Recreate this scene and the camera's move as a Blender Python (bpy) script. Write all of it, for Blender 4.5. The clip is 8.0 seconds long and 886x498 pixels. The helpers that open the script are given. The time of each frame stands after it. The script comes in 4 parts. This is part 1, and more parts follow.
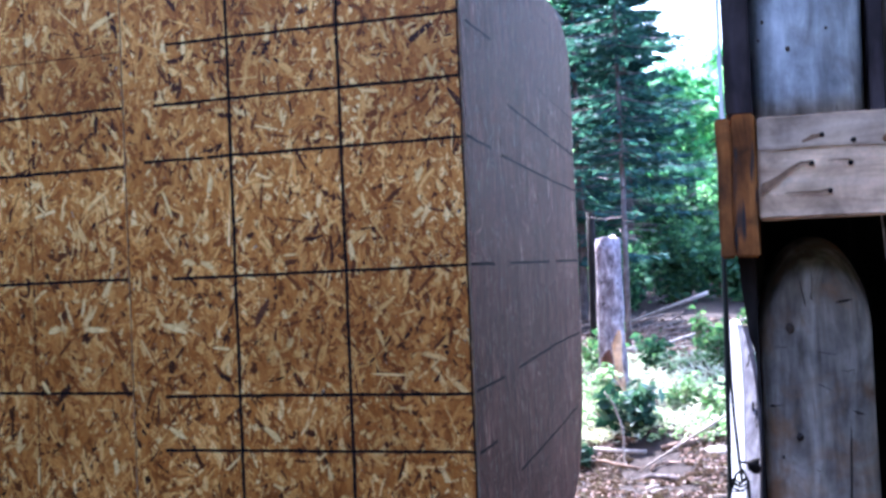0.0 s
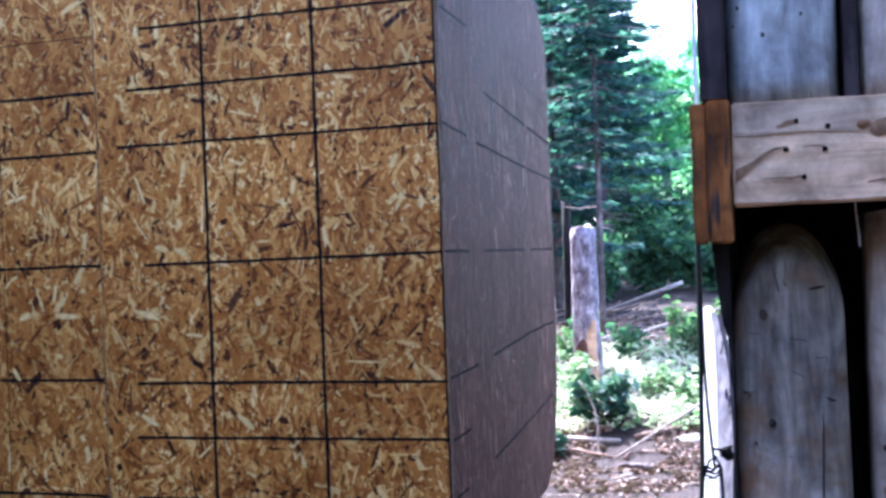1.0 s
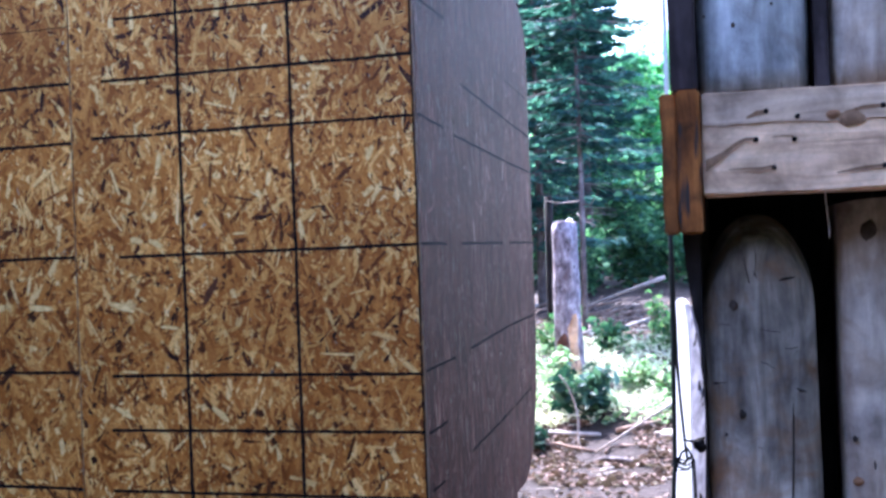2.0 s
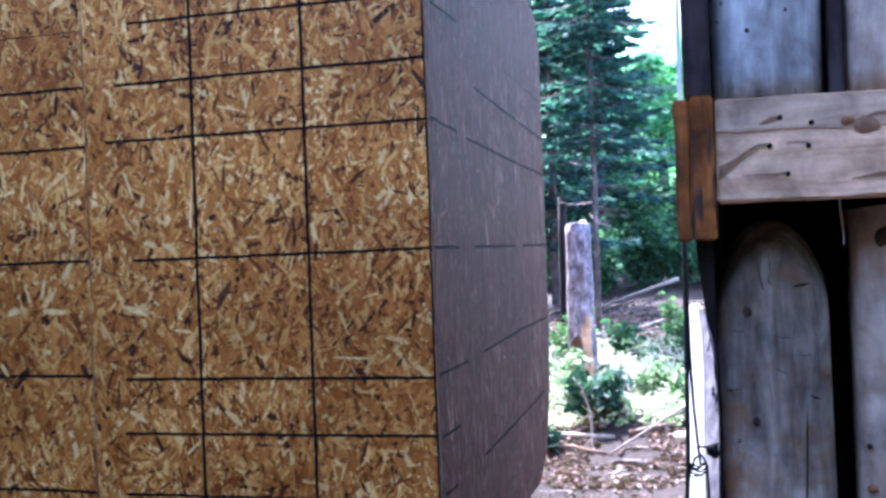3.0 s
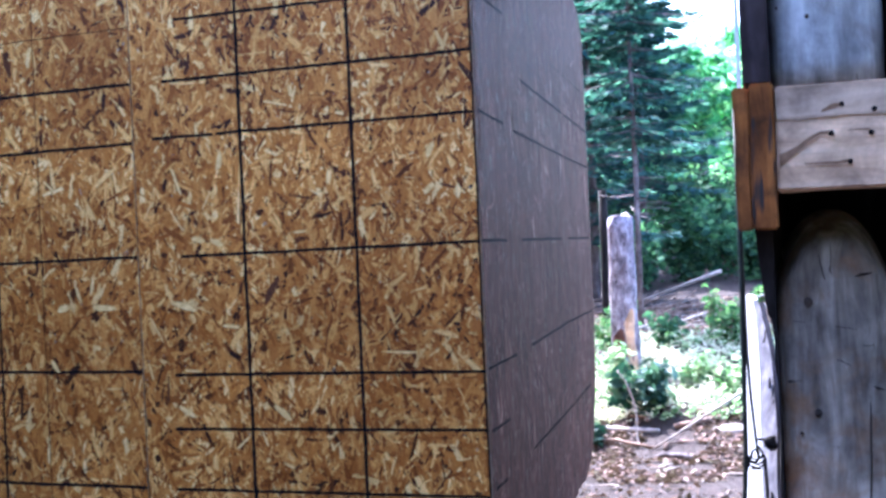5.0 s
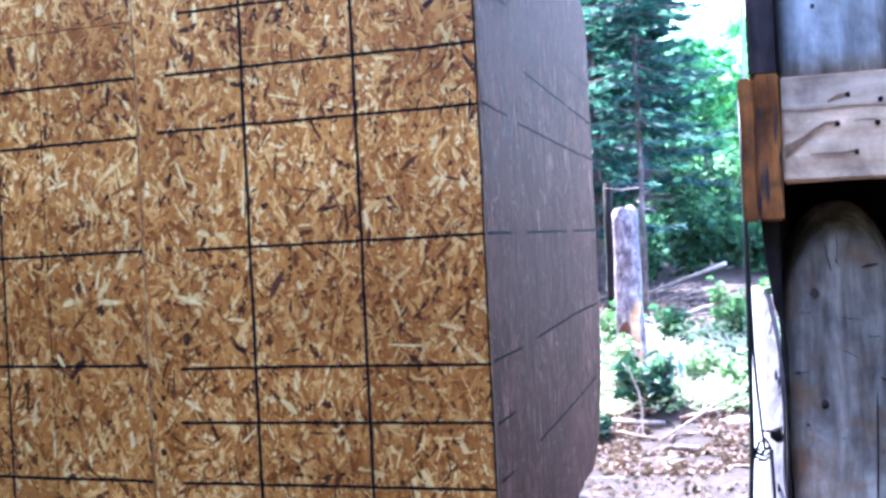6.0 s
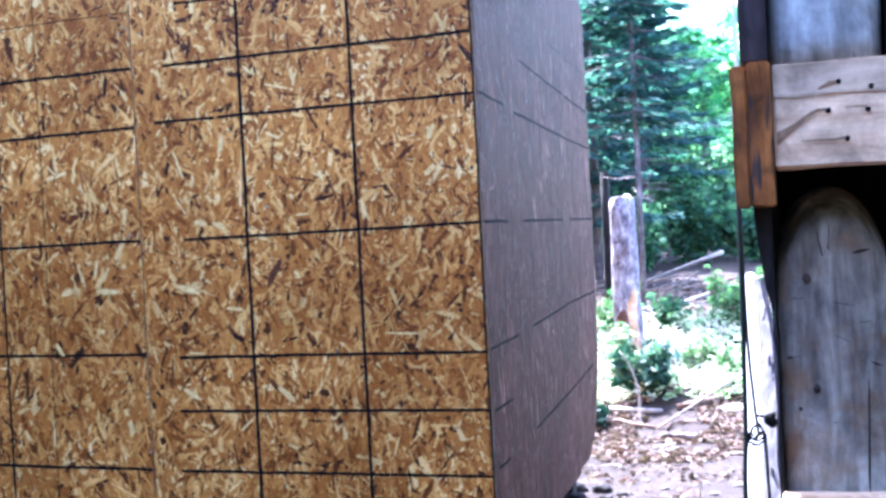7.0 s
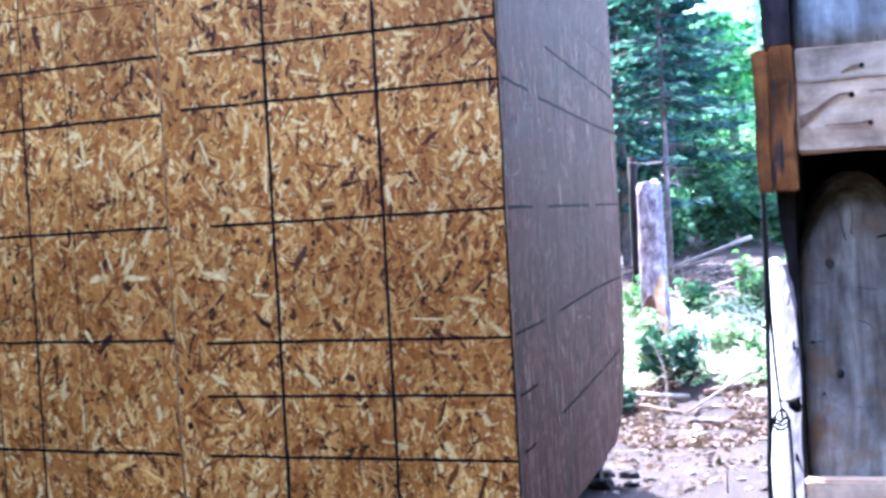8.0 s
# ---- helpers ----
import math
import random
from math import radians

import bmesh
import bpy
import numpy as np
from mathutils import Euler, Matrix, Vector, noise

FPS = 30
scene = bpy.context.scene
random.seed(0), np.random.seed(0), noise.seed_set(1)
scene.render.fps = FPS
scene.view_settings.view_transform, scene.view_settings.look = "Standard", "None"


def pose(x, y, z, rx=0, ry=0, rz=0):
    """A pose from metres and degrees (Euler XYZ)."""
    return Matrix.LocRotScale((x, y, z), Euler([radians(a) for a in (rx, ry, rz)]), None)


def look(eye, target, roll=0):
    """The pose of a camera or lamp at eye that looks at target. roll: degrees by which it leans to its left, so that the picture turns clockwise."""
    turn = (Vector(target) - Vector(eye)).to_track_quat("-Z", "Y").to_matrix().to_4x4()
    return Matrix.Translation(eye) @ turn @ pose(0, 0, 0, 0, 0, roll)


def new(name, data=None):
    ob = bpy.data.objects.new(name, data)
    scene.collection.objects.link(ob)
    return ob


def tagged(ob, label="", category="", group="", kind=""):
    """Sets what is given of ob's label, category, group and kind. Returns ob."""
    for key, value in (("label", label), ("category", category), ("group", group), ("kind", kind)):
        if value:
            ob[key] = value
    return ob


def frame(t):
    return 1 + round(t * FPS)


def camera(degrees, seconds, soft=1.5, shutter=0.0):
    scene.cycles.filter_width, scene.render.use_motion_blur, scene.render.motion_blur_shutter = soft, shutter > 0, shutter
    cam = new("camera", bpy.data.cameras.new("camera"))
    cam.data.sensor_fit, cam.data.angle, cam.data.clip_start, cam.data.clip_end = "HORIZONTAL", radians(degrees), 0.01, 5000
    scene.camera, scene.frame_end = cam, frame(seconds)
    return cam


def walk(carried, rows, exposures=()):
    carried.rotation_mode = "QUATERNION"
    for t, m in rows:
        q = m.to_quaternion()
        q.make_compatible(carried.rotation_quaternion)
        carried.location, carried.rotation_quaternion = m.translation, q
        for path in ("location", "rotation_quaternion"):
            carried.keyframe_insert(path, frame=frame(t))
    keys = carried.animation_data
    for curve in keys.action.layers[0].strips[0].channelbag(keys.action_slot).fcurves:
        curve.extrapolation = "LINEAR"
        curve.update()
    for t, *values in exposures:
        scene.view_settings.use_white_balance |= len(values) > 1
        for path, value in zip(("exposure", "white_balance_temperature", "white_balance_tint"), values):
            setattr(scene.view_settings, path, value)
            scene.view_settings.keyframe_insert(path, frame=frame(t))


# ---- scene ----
cam = camera(37.3, 8.0, 3.0, 0.4)
PATH = [
    (0, (0.931, -4.164, 1.338), (0.457, -2.222, 1.365), -2.4),
    (0.5, (0.933, -4.159, 1.337), (0.469, -2.214, 1.359), -2.3),
    (1, (0.932, -4.149, 1.329), (0.493, -2.198, 1.339), -2.2),
    (1.5, (0.956, -4.137, 1.313), (0.54, -2.18, 1.316), -2.1),
    (3, (0.961, -4.128, 1.33), (0.523, -2.176, 1.333), -2.1),
    (3.5, (0.952, -4.12, 1.33), (0.494, -2.173, 1.337), -2.1),
    (4, (0.941, -4.113, 1.325), (0.463, -2.171, 1.334), -2.2),
    (4.5, (0.924, -4.119, 1.326), (0.437, -2.179, 1.33), -2.4),
    (6, (0.918, -4.113, 1.324), (0.418, -2.177, 1.312), -2.8),
    (6.5, (0.923, -4.121, 1.322), (0.423, -2.185, 1.305), -2.9),
    (7, (0.929, -4.135, 1.318), (0.431, -2.199, 1.291), -3.0),
    (7.5, (0.937, -4.137, 1.318), (0.437, -2.201, 1.281), -3.1),
    (8, (0.943, -4.141, 1.317), (0.402, -2.216, 1.271), -3.2),
]
walk(cam, [(t, look(eye, target, roll)) for t, eye, target, roll in PATH],
     [(0.0, 3.42, 5320, 22), (4.6, 3.42, 5320, 22), (5.9, 4.14, 5200, 21), (8.0, 4.14, 5200, 21)])


# ---------------------------------------------------------------- light
world = bpy.data.worlds.new("world")
world.use_nodes = True
scene.world = world
wn = world.node_tree.nodes
sky = wn.new("ShaderNodeTexSky")
sky.sky_type, sky.sun_disc = "NISHITA", False
SUN_WAY = Vector((-0.35, 0.45, 0.82)).normalized()      # towards the sun
sky.sun_elevation = math.asin(SUN_WAY.z)
sky.sun_rotation = math.atan2(SUN_WAY.x, SUN_WAY.y)
sky.air_density, sky.dust_density = 1.0, 2.5
wn["Background"].inputs["Strength"].default_value = 0.15
world.node_tree.links.new(sky.outputs[0], wn["Background"].inputs["Color"])
sun = new("sun", bpy.data.lights.new("sun", "SUN"))
sun.data.energy, sun.data.angle, sun.data.color = 4.0, radians(0.6), (1.0, 0.95, 0.86)
sun.matrix_world = look(SUN_WAY * 50, (0, 0, 0))


# ---------------------------------------------------------------- materials
class Mat:
    """A node material, with short ways to the nodes used here."""

    def __init__(self, name):
        self.m = bpy.data.materials.new(name)
        self.m.use_nodes = True
        self.t = self.m.node_tree
        self.b = self.t.nodes["Principled BSDF"]
        self.out = self.t.nodes["Material Output"]

    def node(self, kind, **kw):
        n = self.t.nodes.new(kind)
        for k, v in kw.items():
            n.inputs[k].default_value = v
        return n

    def link(self, a, b):
        self.t.links.new(a, b)

    def coord(self, scale=(1, 1, 1), which="Object"):
        c = self.node("ShaderNodeTexCoord")
        m = self.node("ShaderNodeMapping", Scale=scale)
        self.link(c.outputs[which], m.inputs["Vector"])
        return m.outputs[0]

    def noise(self, vec, scale, detail=4.0, rough=0.55, distort=0.0):
        n = self.node("ShaderNodeTexNoise", Scale=scale, Detail=detail, Roughness=rough, Distortion=distort)
        self.link(vec, n.inputs["Vector"])
        return n.outputs["Fac"]

    def ramp(self, fac, stops):
        n = self.node("ShaderNodeValToRGB")
        e = n.color_ramp.elements
        while len(e) < len(stops):
            e.new(0.5)
        for el, (p, c) in zip(e, stops):
            el.position, el.color = p, (*c, 1)
        self.link(fac, n.inputs[0])
        return n.outputs[0]

    def grey(self, fac, lo, hi, a=0.0, b=1.0):
        n = self.node("ShaderNodeMapRange", **{"From Min": lo, "From Max": hi, "To Min": a, "To Max": b})
        self.link(fac, n.inputs[0])
        return n.outputs[0]

    def mix(self, fac, a, b, how="MIX"):
        n = self.t.nodes.new("ShaderNodeMix")
        n.data_type, n.blend_type = "RGBA", how
        for sock, v in ((n.inputs["Factor"], fac), (n.inputs[6], a), (n.inputs[7], b)):
            if isinstance(v, (int, float)):
                sock.default_value = v
            elif isinstance(v, tuple):
                sock.default_value = (*v, 1)
            else:
                self.link(v, sock)
        return n.outputs[2]

    def bump(self, h, strength=0.4, dist=0.004):
        n = self.node("ShaderNodeBump", Strength=strength, Distance=dist)
        self.link(h, n.inputs["Height"])
        self.link(n.outputs[0], self.b.inputs["Normal"])

    def done(self, col, rough=0.8, metal=0.0, spec=0.3):
        if isinstance(col, tuple):
            self.b.inputs["Base Color"].default_value = (*col, 1)
        else:
            self.link(col, self.b.inputs["Base Color"])
        self.b.inputs["Roughness"].default_value = rough
        self.b.inputs["Metallic"].default_value = metal
        self.b.inputs["Specular IOR Level"].default_value = spec
        return self.m


def strand_material(name, stops, fibre, big, rough, spec, streak=0.0):
    """Pressed wood strands: a colour for each strand, fibres along it, broad stains."""
    m = Mat(name)
    geo = m.node("ShaderNodeNewGeometry")
    col = m.ramp(geo.outputs["Random Per Island"], stops)
    f = m.noise(m.coord((30, 900, 1), "UV"), 1.0, 3)
    col = m.mix(fibre, col, m.ramp(f, [(0.3, (0.35, 0.3, 0.25)), (0.7, (1.25, 1.2, 1.15))]), "MULTIPLY")
    if streak:
        w = m.noise(m.coord((26, 26, 2.2)), 1.0, 6, 0.65, 0.5)
        col = m.mix(streak, col, m.ramp(w, [(0.30, (0.42, 0.36, 0.34)), (0.52, (0.95, 0.95, 0.95)), (0.72, (1.45, 1.42, 1.42))]), "MULTIPLY")
    s = m.noise(m.coord(), 1.7, 5, 0.6)
    col = m.mix(big, col, m.ramp(s, [(0.34, (0.64, 0.53, 0.39)), (0.66, (1.27, 1.29, 1.36))]), "MULTIPLY")
    m.bump(f, 0.35, 0.001)
    return m.done(col, rough, 0.0, spec)


OSB = strand_material("osb_strands", [(0.0, (0.026, 0.007, 0.002)), (0.06, (0.105, 0.029, 0.004)), (0.16, (0.27, 0.083, 0.010)), (0.30, (0.46, 0.168, 0.023)),
                                      (0.42, (0.52, 0.214, 0.039)), (0.53, (0.38, 0.130, 0.018)), (0.65, (0.60, 0.252, 0.046)), (0.78, (0.73, 0.357, 0.085)),
                                      (0.90, (0.86, 0.505, 0.150)), (1.0, (0.95, 0.69, 0.295))], 0.9, 0.9, 0.50, 0.22)
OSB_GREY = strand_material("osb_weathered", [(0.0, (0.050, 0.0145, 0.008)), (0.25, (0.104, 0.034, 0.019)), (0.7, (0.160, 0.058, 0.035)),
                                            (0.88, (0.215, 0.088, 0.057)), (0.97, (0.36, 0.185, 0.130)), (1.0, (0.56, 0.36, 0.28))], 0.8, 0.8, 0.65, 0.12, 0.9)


def plain(name, a, b, scale, rough=0.8, bump=0.3, stretch=(1, 1, 1), metal=0.0, spec=0.3):
    m = Mat(name)
    v = m.coord(stretch)
    f = m.noise(v, scale, 6, 0.6)
    g = m.noise(v, scale * 7, 3)
    col = m.ramp(f, [(0.3, a), (0.7, b)])
    col = m.mix(0.5, col, m.ramp(g, [(0.3, (0.6, 0.6, 0.6)), (0.7, (1.25, 1.25, 1.25))]), "MULTIPLY")
    m.bump(g, bump, 0.003)
    return m.done(col, rough, metal, spec)


INK = plain("black_ink", (0.006, 0.005, 0.005), (0.014, 0.012, 0.011), 30, 0.95, 0.1, spec=0.05)
EDGE = plain("osb_edge", (0.24, 0.18, 0.12), (0.42, 0.34, 0.25), 60, 0.9, 0.6)
STUD = plain("stud_lumber", (0.35, 0.22, 0.12), (0.45, 0.31, 0.18), 12, 0.8, 0.3, (6, 6, 0.4))
ROOFING = plain("roof_felt", (0.04, 0.04, 0.045), (0.07, 0.07, 0.075), 9, 0.9, 0.3)


def weathered(name, dark, mid, pale, warm, along="z", stain=0.5, split=0.35):
    """Old grey timber: long grain, checks, brown stains."""
    m = Mat(name)
    k = {"z": (23, 23, 4.0), "x": (2.6, 26, 26), "mottled": (20, 20, 11)}[along]
    info = m.node("ShaderNodeObjectInfo")
    c = m.node("ShaderNodeTexCoord")
    add = m.node("ShaderNodeVectorMath")
    m.link(c.outputs["Object"], add.inputs[0])
    comb = m.node("ShaderNodeCombineXYZ")
    mul = m.node("ShaderNodeMath")
    mul.operation = "MULTIPLY"
    mul.inputs[1].default_value = 17.0
    m.link(info.outputs["Random"], mul.inputs[0])
    for i in range(3):
        m.link(mul.outputs[0], comb.inputs[i])
    m.link(comb.outputs[0], add.inputs[1])
    mp = m.node("ShaderNodeMapping", Scale=k)
    m.link(add.outputs[0], mp.inputs[0])
    grain = m.noise(mp.outputs[0], 1.0, 8, 0.62, 0.6)
    col = m.ramp(grain, [(0.28, dark), (0.5, mid), (0.72, pale)])
    st = m.noise(add.outputs[0], 9.0, 5, 0.6, 0.8)
    col = m.mix(m.grey(st, 0.5, 0.72, 0, stain), col, warm)
    big = m.noise(add.outputs[0], 8.0, 5, 0.65)
    col = m.mix(0.9, col, m.ramp(big, [(0.3, (0.36, 0.36, 0.38)), (0.5, (0.92, 0.92, 0.93)), (0.7, (1.4, 1.4, 1.36))]), "MULTIPLY")
    mp2 = m.node("ShaderNodeMapping", Scale=tuple(q * 1.6 for q in k))
    m.link(add.outputs[0], mp2.inputs[0])
    chk = m.noise(mp2.outputs[0], 1.0, 2, 0.5, 0.3)
    crack = m.grey(chk, split - 0.05, split, 1, 0)
    col = m.mix(crack, col, (0.03, 0.026, 0.024))
    m.bump(grain, 0.55, 0.006)
    return m.done(col, 0.88, 0.0, 0.15)


SLAB = weathered("grey_slab_wood", (0.060, 0.047, 0.039), (0.235, 0.196, 0.158), (0.50, 0.435, 0.365), (0.21, 0.120, 0.062), "z", 1.0, 0.27)
WARMSLAB = weathered("beige_slab_wood", (0.20, 0.145, 0.110), (0.40, 0.315, 0.250), (0.56, 0.46, 0.38), (0.27, 0.165, 0.09), "z", 0.5, 0.24)
# Paler wood; the stronger light on the upper slabs is in its colour too.
SLAB_LIT = weathered("pale_lit_slab_wood", (0.13, 0.122, 0.115), (0.33, 0.322, 0.312), (0.55, 0.54, 0.525), (0.18, 0.145, 0.125), "z", 0.7, 0.27)
RAIL = weathered("pale_plank_wood", (0.38, 0.225, 0.13), (0.77, 0.49, 0.30), (0.88, 0.62, 0.415), (0.24, 0.15, 0.09), "x", 0.7, 0.2)
BLOCK = weathered("orange_brown_wood", (0.07, 0.022, 0.007), (0.25, 0.085, 0.02), (0.42, 0.17, 0.045), (0.03, 0.014, 0.009), "z", 0.95)
# Near-black: shade in the barn's gaps is put into this colour.
SHADEWOOD = weathered("shade_dark_wood", (0.006, 0.005, 0.005), (0.014, 0.011, 0.011), (0.03, 0.025, 0.025), (0.01, 0.007, 0.006), "z", 0.5)
POSTWOOD = weathered("purple_brown_wood", (0.014, 0.010, 0.010), (0.034, 0.024, 0.024), (0.06, 0.045, 0.047), (0.03, 0.016, 0.012), "z", 0.6)
WHITE = plain("white_painted_wood", (0.72, 0.72, 0.74), (0.84, 0.84, 0.86), 12, 0.6, 0.2, (4, 4, 0.5))
BIRCH = weathered("pale_bark", (0.085, 0.075, 0.085), (0.22, 0.205, 0.23), (0.36, 0.335, 0.37), (0.06, 0.05, 0.055), "z", 0.8)
RUST = plain("dark_iron", (0.006, 0.006, 0.007), (0.018, 0.015, 0.014), 40, 0.9, 0.4, spec=0.1)
RUBBER = plain("black_cable", (0.010, 0.014, 0.013), (0.02, 0.026, 0.024), 30, 0.5, 0.1)
HOLE = plain("knot_dark", (0.012, 0.009, 0.008), (0.03, 0.022, 0.018), 50, 0.95, 0.3)
BROWNKNOT = plain("knot_dark_brown", (0.030, 0.021, 0.016), (0.070, 0.048, 0.036), 60, 0.9, 0.3)
KNOT = plain("knot_brown", (0.16, 0.07, 0.03), (0.28, 0.14, 0.07), 60, 0.85, 0.3)

# earth with leaf litter tones
m = Mat("earth")
v = m.coord()
col = m.ramp(m.noise(v, 0.9, 6, 0.6), [(0.3, (0.019, 0.0120, 0.0108)), (0.7, (0.041, 0.0280, 0.0258))])
fine = m.noise(v, 26, 6, 0.7)
col = m.mix(0.75, col, m.ramp(fine, [(0.3, (0.30, 0.28, 0.28)), (0.68, (1.6, 1.56, 1.55))]), "MULTIPLY")
m.bump(fine, 1.0, 0.04)
EARTH = m.done(col, 0.95)


def leafy(name, stops, through_fac=0.45, rough=0.7):
    """Leaves: a colour for each leaf, partly let through."""
    m = Mat(name)
    geo = m.node("ShaderNodeNewGeometry")
    col = m.ramp(geo.outputs["Random Per Island"], stops)
    big = m.noise(m.coord(), 1.3, 3)
    col = m.mix(0.7, col, m.ramp(big, [(0.3, (0.6, 0.66, 0.6)), (0.7, (1.3, 1.25, 1.2))]), "MULTIPLY")
    m.done(col, rough, 0.0, 0.1)
    tr = m.node("ShaderNodeBsdfTranslucent")
    m.link(m.mix(1.0, col, (1.1, 1.4, 0.9), "MULTIPLY"), tr.inputs["Color"])
    mx = m.node("ShaderNodeMixShader", Fac=through_fac)
    m.link(m.b.outputs[0], mx.inputs[1])
    m.link(tr.outputs[0], mx.inputs[2])
    m.link(mx.outputs[0], m.out.inputs["Surface"])
    return m.m


LEAF = leafy("broad_leaves", [(0.0, (0.035, 0.085, 0.045)), (0.5, (0.07, 0.145, 0.07)), (1.0, (0.17, 0.26, 0.12))])
# Pale blue-green: haze and glare over the far trees are put into the colour.
LEAF_FAR = leafy("hazy_far_leaves", [(0.0, (0.08, 0.22, 0.14)), (0.5, (0.21, 0.43, 0.30)), (0.85, (0.42, 0.63, 0.47)), (1.0, (0.56, 0.70, 0.40))], 0.68)
UNDER = leafy("undergrowth_leaves", [(0.0, (0.020, 0.060, 0.042)), (0.6, (0.052, 0.130, 0.075)), (1.0, (0.15, 0.28, 0.14))], 0.35)
DARKLEAF = leafy("dark_blue_green_leaves", [(0.0, (0.012, 0.036, 0.032)), (0.6, (0.034, 0.085, 0.066)), (0.9, (0.09, 0.17, 0.13)), (1.0, (0.22, 0.32, 0.22))], 0.2, 0.45)
HERB = leafy("herb_leaves", [(0.0, (0.065, 0.125, 0.065)), (0.35, (0.16, 0.235, 0.14)), (0.7, (0.32, 0.38, 0.28)), (1.0, (0.60, 0.62, 0.53))])
NEEDLE = leafy("fir_needles", [(0.0, (0.014, 0.050, 0.055)), (0.6, (0.042, 0.116, 0.120)), (1.0, (0.115, 0.225, 0.215))], 0.4)
STRAW = leafy("dry_stalks", [(0.0, (0.45, 0.42, 0.36)), (1.0, (0.68, 0.66, 0.60))], 0.3)
LITTER = leafy("leaf_litter", [(0.0, (0.055, 0.034, 0.028)), (0.3, (0.095, 0.058, 0.050)), (0.65, (0.155, 0.102, 0.092)), (0.90, (0.235, 0.168, 0.156)), (1.0, (0.38, 0.31, 0.30))], 0.1, 0.8)
BARK = weathered("grey_bark", (0.05, 0.04, 0.042), (0.14, 0.12, 0.125), (0.27, 0.24, 0.255), (0.10, 0.07, 0.05), "z", 0.4)
STUMPBARK = weathered("old_stump_bark", (0.060, 0.045, 0.055), (0.23, 0.195, 0.225), (0.52, 0.475, 0.53), (0.11, 0.060, 0.055), "mottled", 0.7, 0.36)
RAWWOOD = weathered("raw_split_wood", (0.30, 0.15, 0.075), (0.62, 0.37, 0.22), (0.80, 0.57, 0.40), (0.26, 0.11, 0.06), "z", 0.3)
REDBARK = weathered("reddish_inner_bark", (0.055, 0.022, 0.016), (0.135, 0.058, 0.042), (0.24, 0.12, 0.09), (0.06, 0.025, 0.02), "z", 0.5)
# Very dark: shade at the shed's foot is put into this earth colour.
SHADE_EARTH = plain("shade_dark_earth", (0.012, 0.010, 0.011), (0.028, 0.022, 0.023), 30, 0.9, 0.8)
PEBBLE = plain("pale_stone", (0.10, 0.085, 0.09), (0.22, 0.19, 0.20), 40, 0.85, 0.5)
DEADWOOD = plain("pale_dead_wood", (0.18, 0.15, 0.135), (0.42, 0.37, 0.34), 14, 0.9, 0.5)
BROWNWOOD = plain("brown_dead_wood", (0.12, 0.075, 0.055), (0.26, 0.18, 0.145), 14, 0.9, 0.5)


# ---------------------------------------------------------------- building helpers
rng = np.random.default_rng(7)
rnd = random.Random(11)


def mesh_ob(name, verts, faces, mat, parent=None, label="", smooth=False):
    me = bpy.data.meshes.new(name)
    me.from_pydata(verts, [], faces)
    me.materials.append(mat)
    if smooth:
        me.polygons.foreach_set("use_smooth", [True] * len(me.polygons))
    ob = new(name, me)
    if parent:
        ob.parent = parent
    if label:
        ob["label"] = label
    return ob


def part(name, bm, material, parent=None, label="", smooth=False):
    """One mesh object out of a bmesh, under a thing or a part."""
    bmesh.ops.recalc_face_normals(bm, faces=bm.faces)
    me = bpy.data.meshes.new(name)
    bm.to_mesh(me)
    bm.free()
    me.materials.append(material)
    if smooth:
        me.polygons.foreach_set("use_smooth", [True] * len(me.polygons))
    ob = new(name, me)
    if parent:
        ob.parent = parent
    if label:
        ob["label"] = label
    return ob


def box(x0, x1, y0, y1, z0, z1, bevel=0.0, rough=0.0, cuts=0, seed=0):
    """A box; bevelled, and with cuts and rough its faces made uneven."""
    bm = bmesh.new()
    bmesh.ops.create_cube(bm, size=1)
    bmesh.ops.transform(bm, matrix=Matrix.Translation(((x0 + x1) / 2, (y0 + y1) / 2, (z0 + z1) / 2)) @ Matrix.Diagonal((x1 - x0, y1 - y0, z1 - z0, 1)), verts=bm.verts)
    if bevel:
        bmesh.ops.bevel(bm, geom=bm.edges[:], offset=bevel, segments=2, affect="EDGES")
    if cuts:
        size = (x1 - x0, y1 - y0, z1 - z0)
        ax = size.index(max(size))
        lo = (x0, y0, z0)[ax]
        no = Vector((ax == 0, ax == 1, ax == 2))
        for i in range(1, cuts):
            co = no * (lo + size[ax] * i / cuts)
            bmesh.ops.bisect_plane(bm, geom=bm.verts[:] + bm.edges[:] + bm.faces[:], plane_co=co, plane_no=no)
        for vt in bm.verts:
            vt.co += noise.noise_vector(vt.co * 9 + Vector((seed, seed, seed))) * rough
    return bm


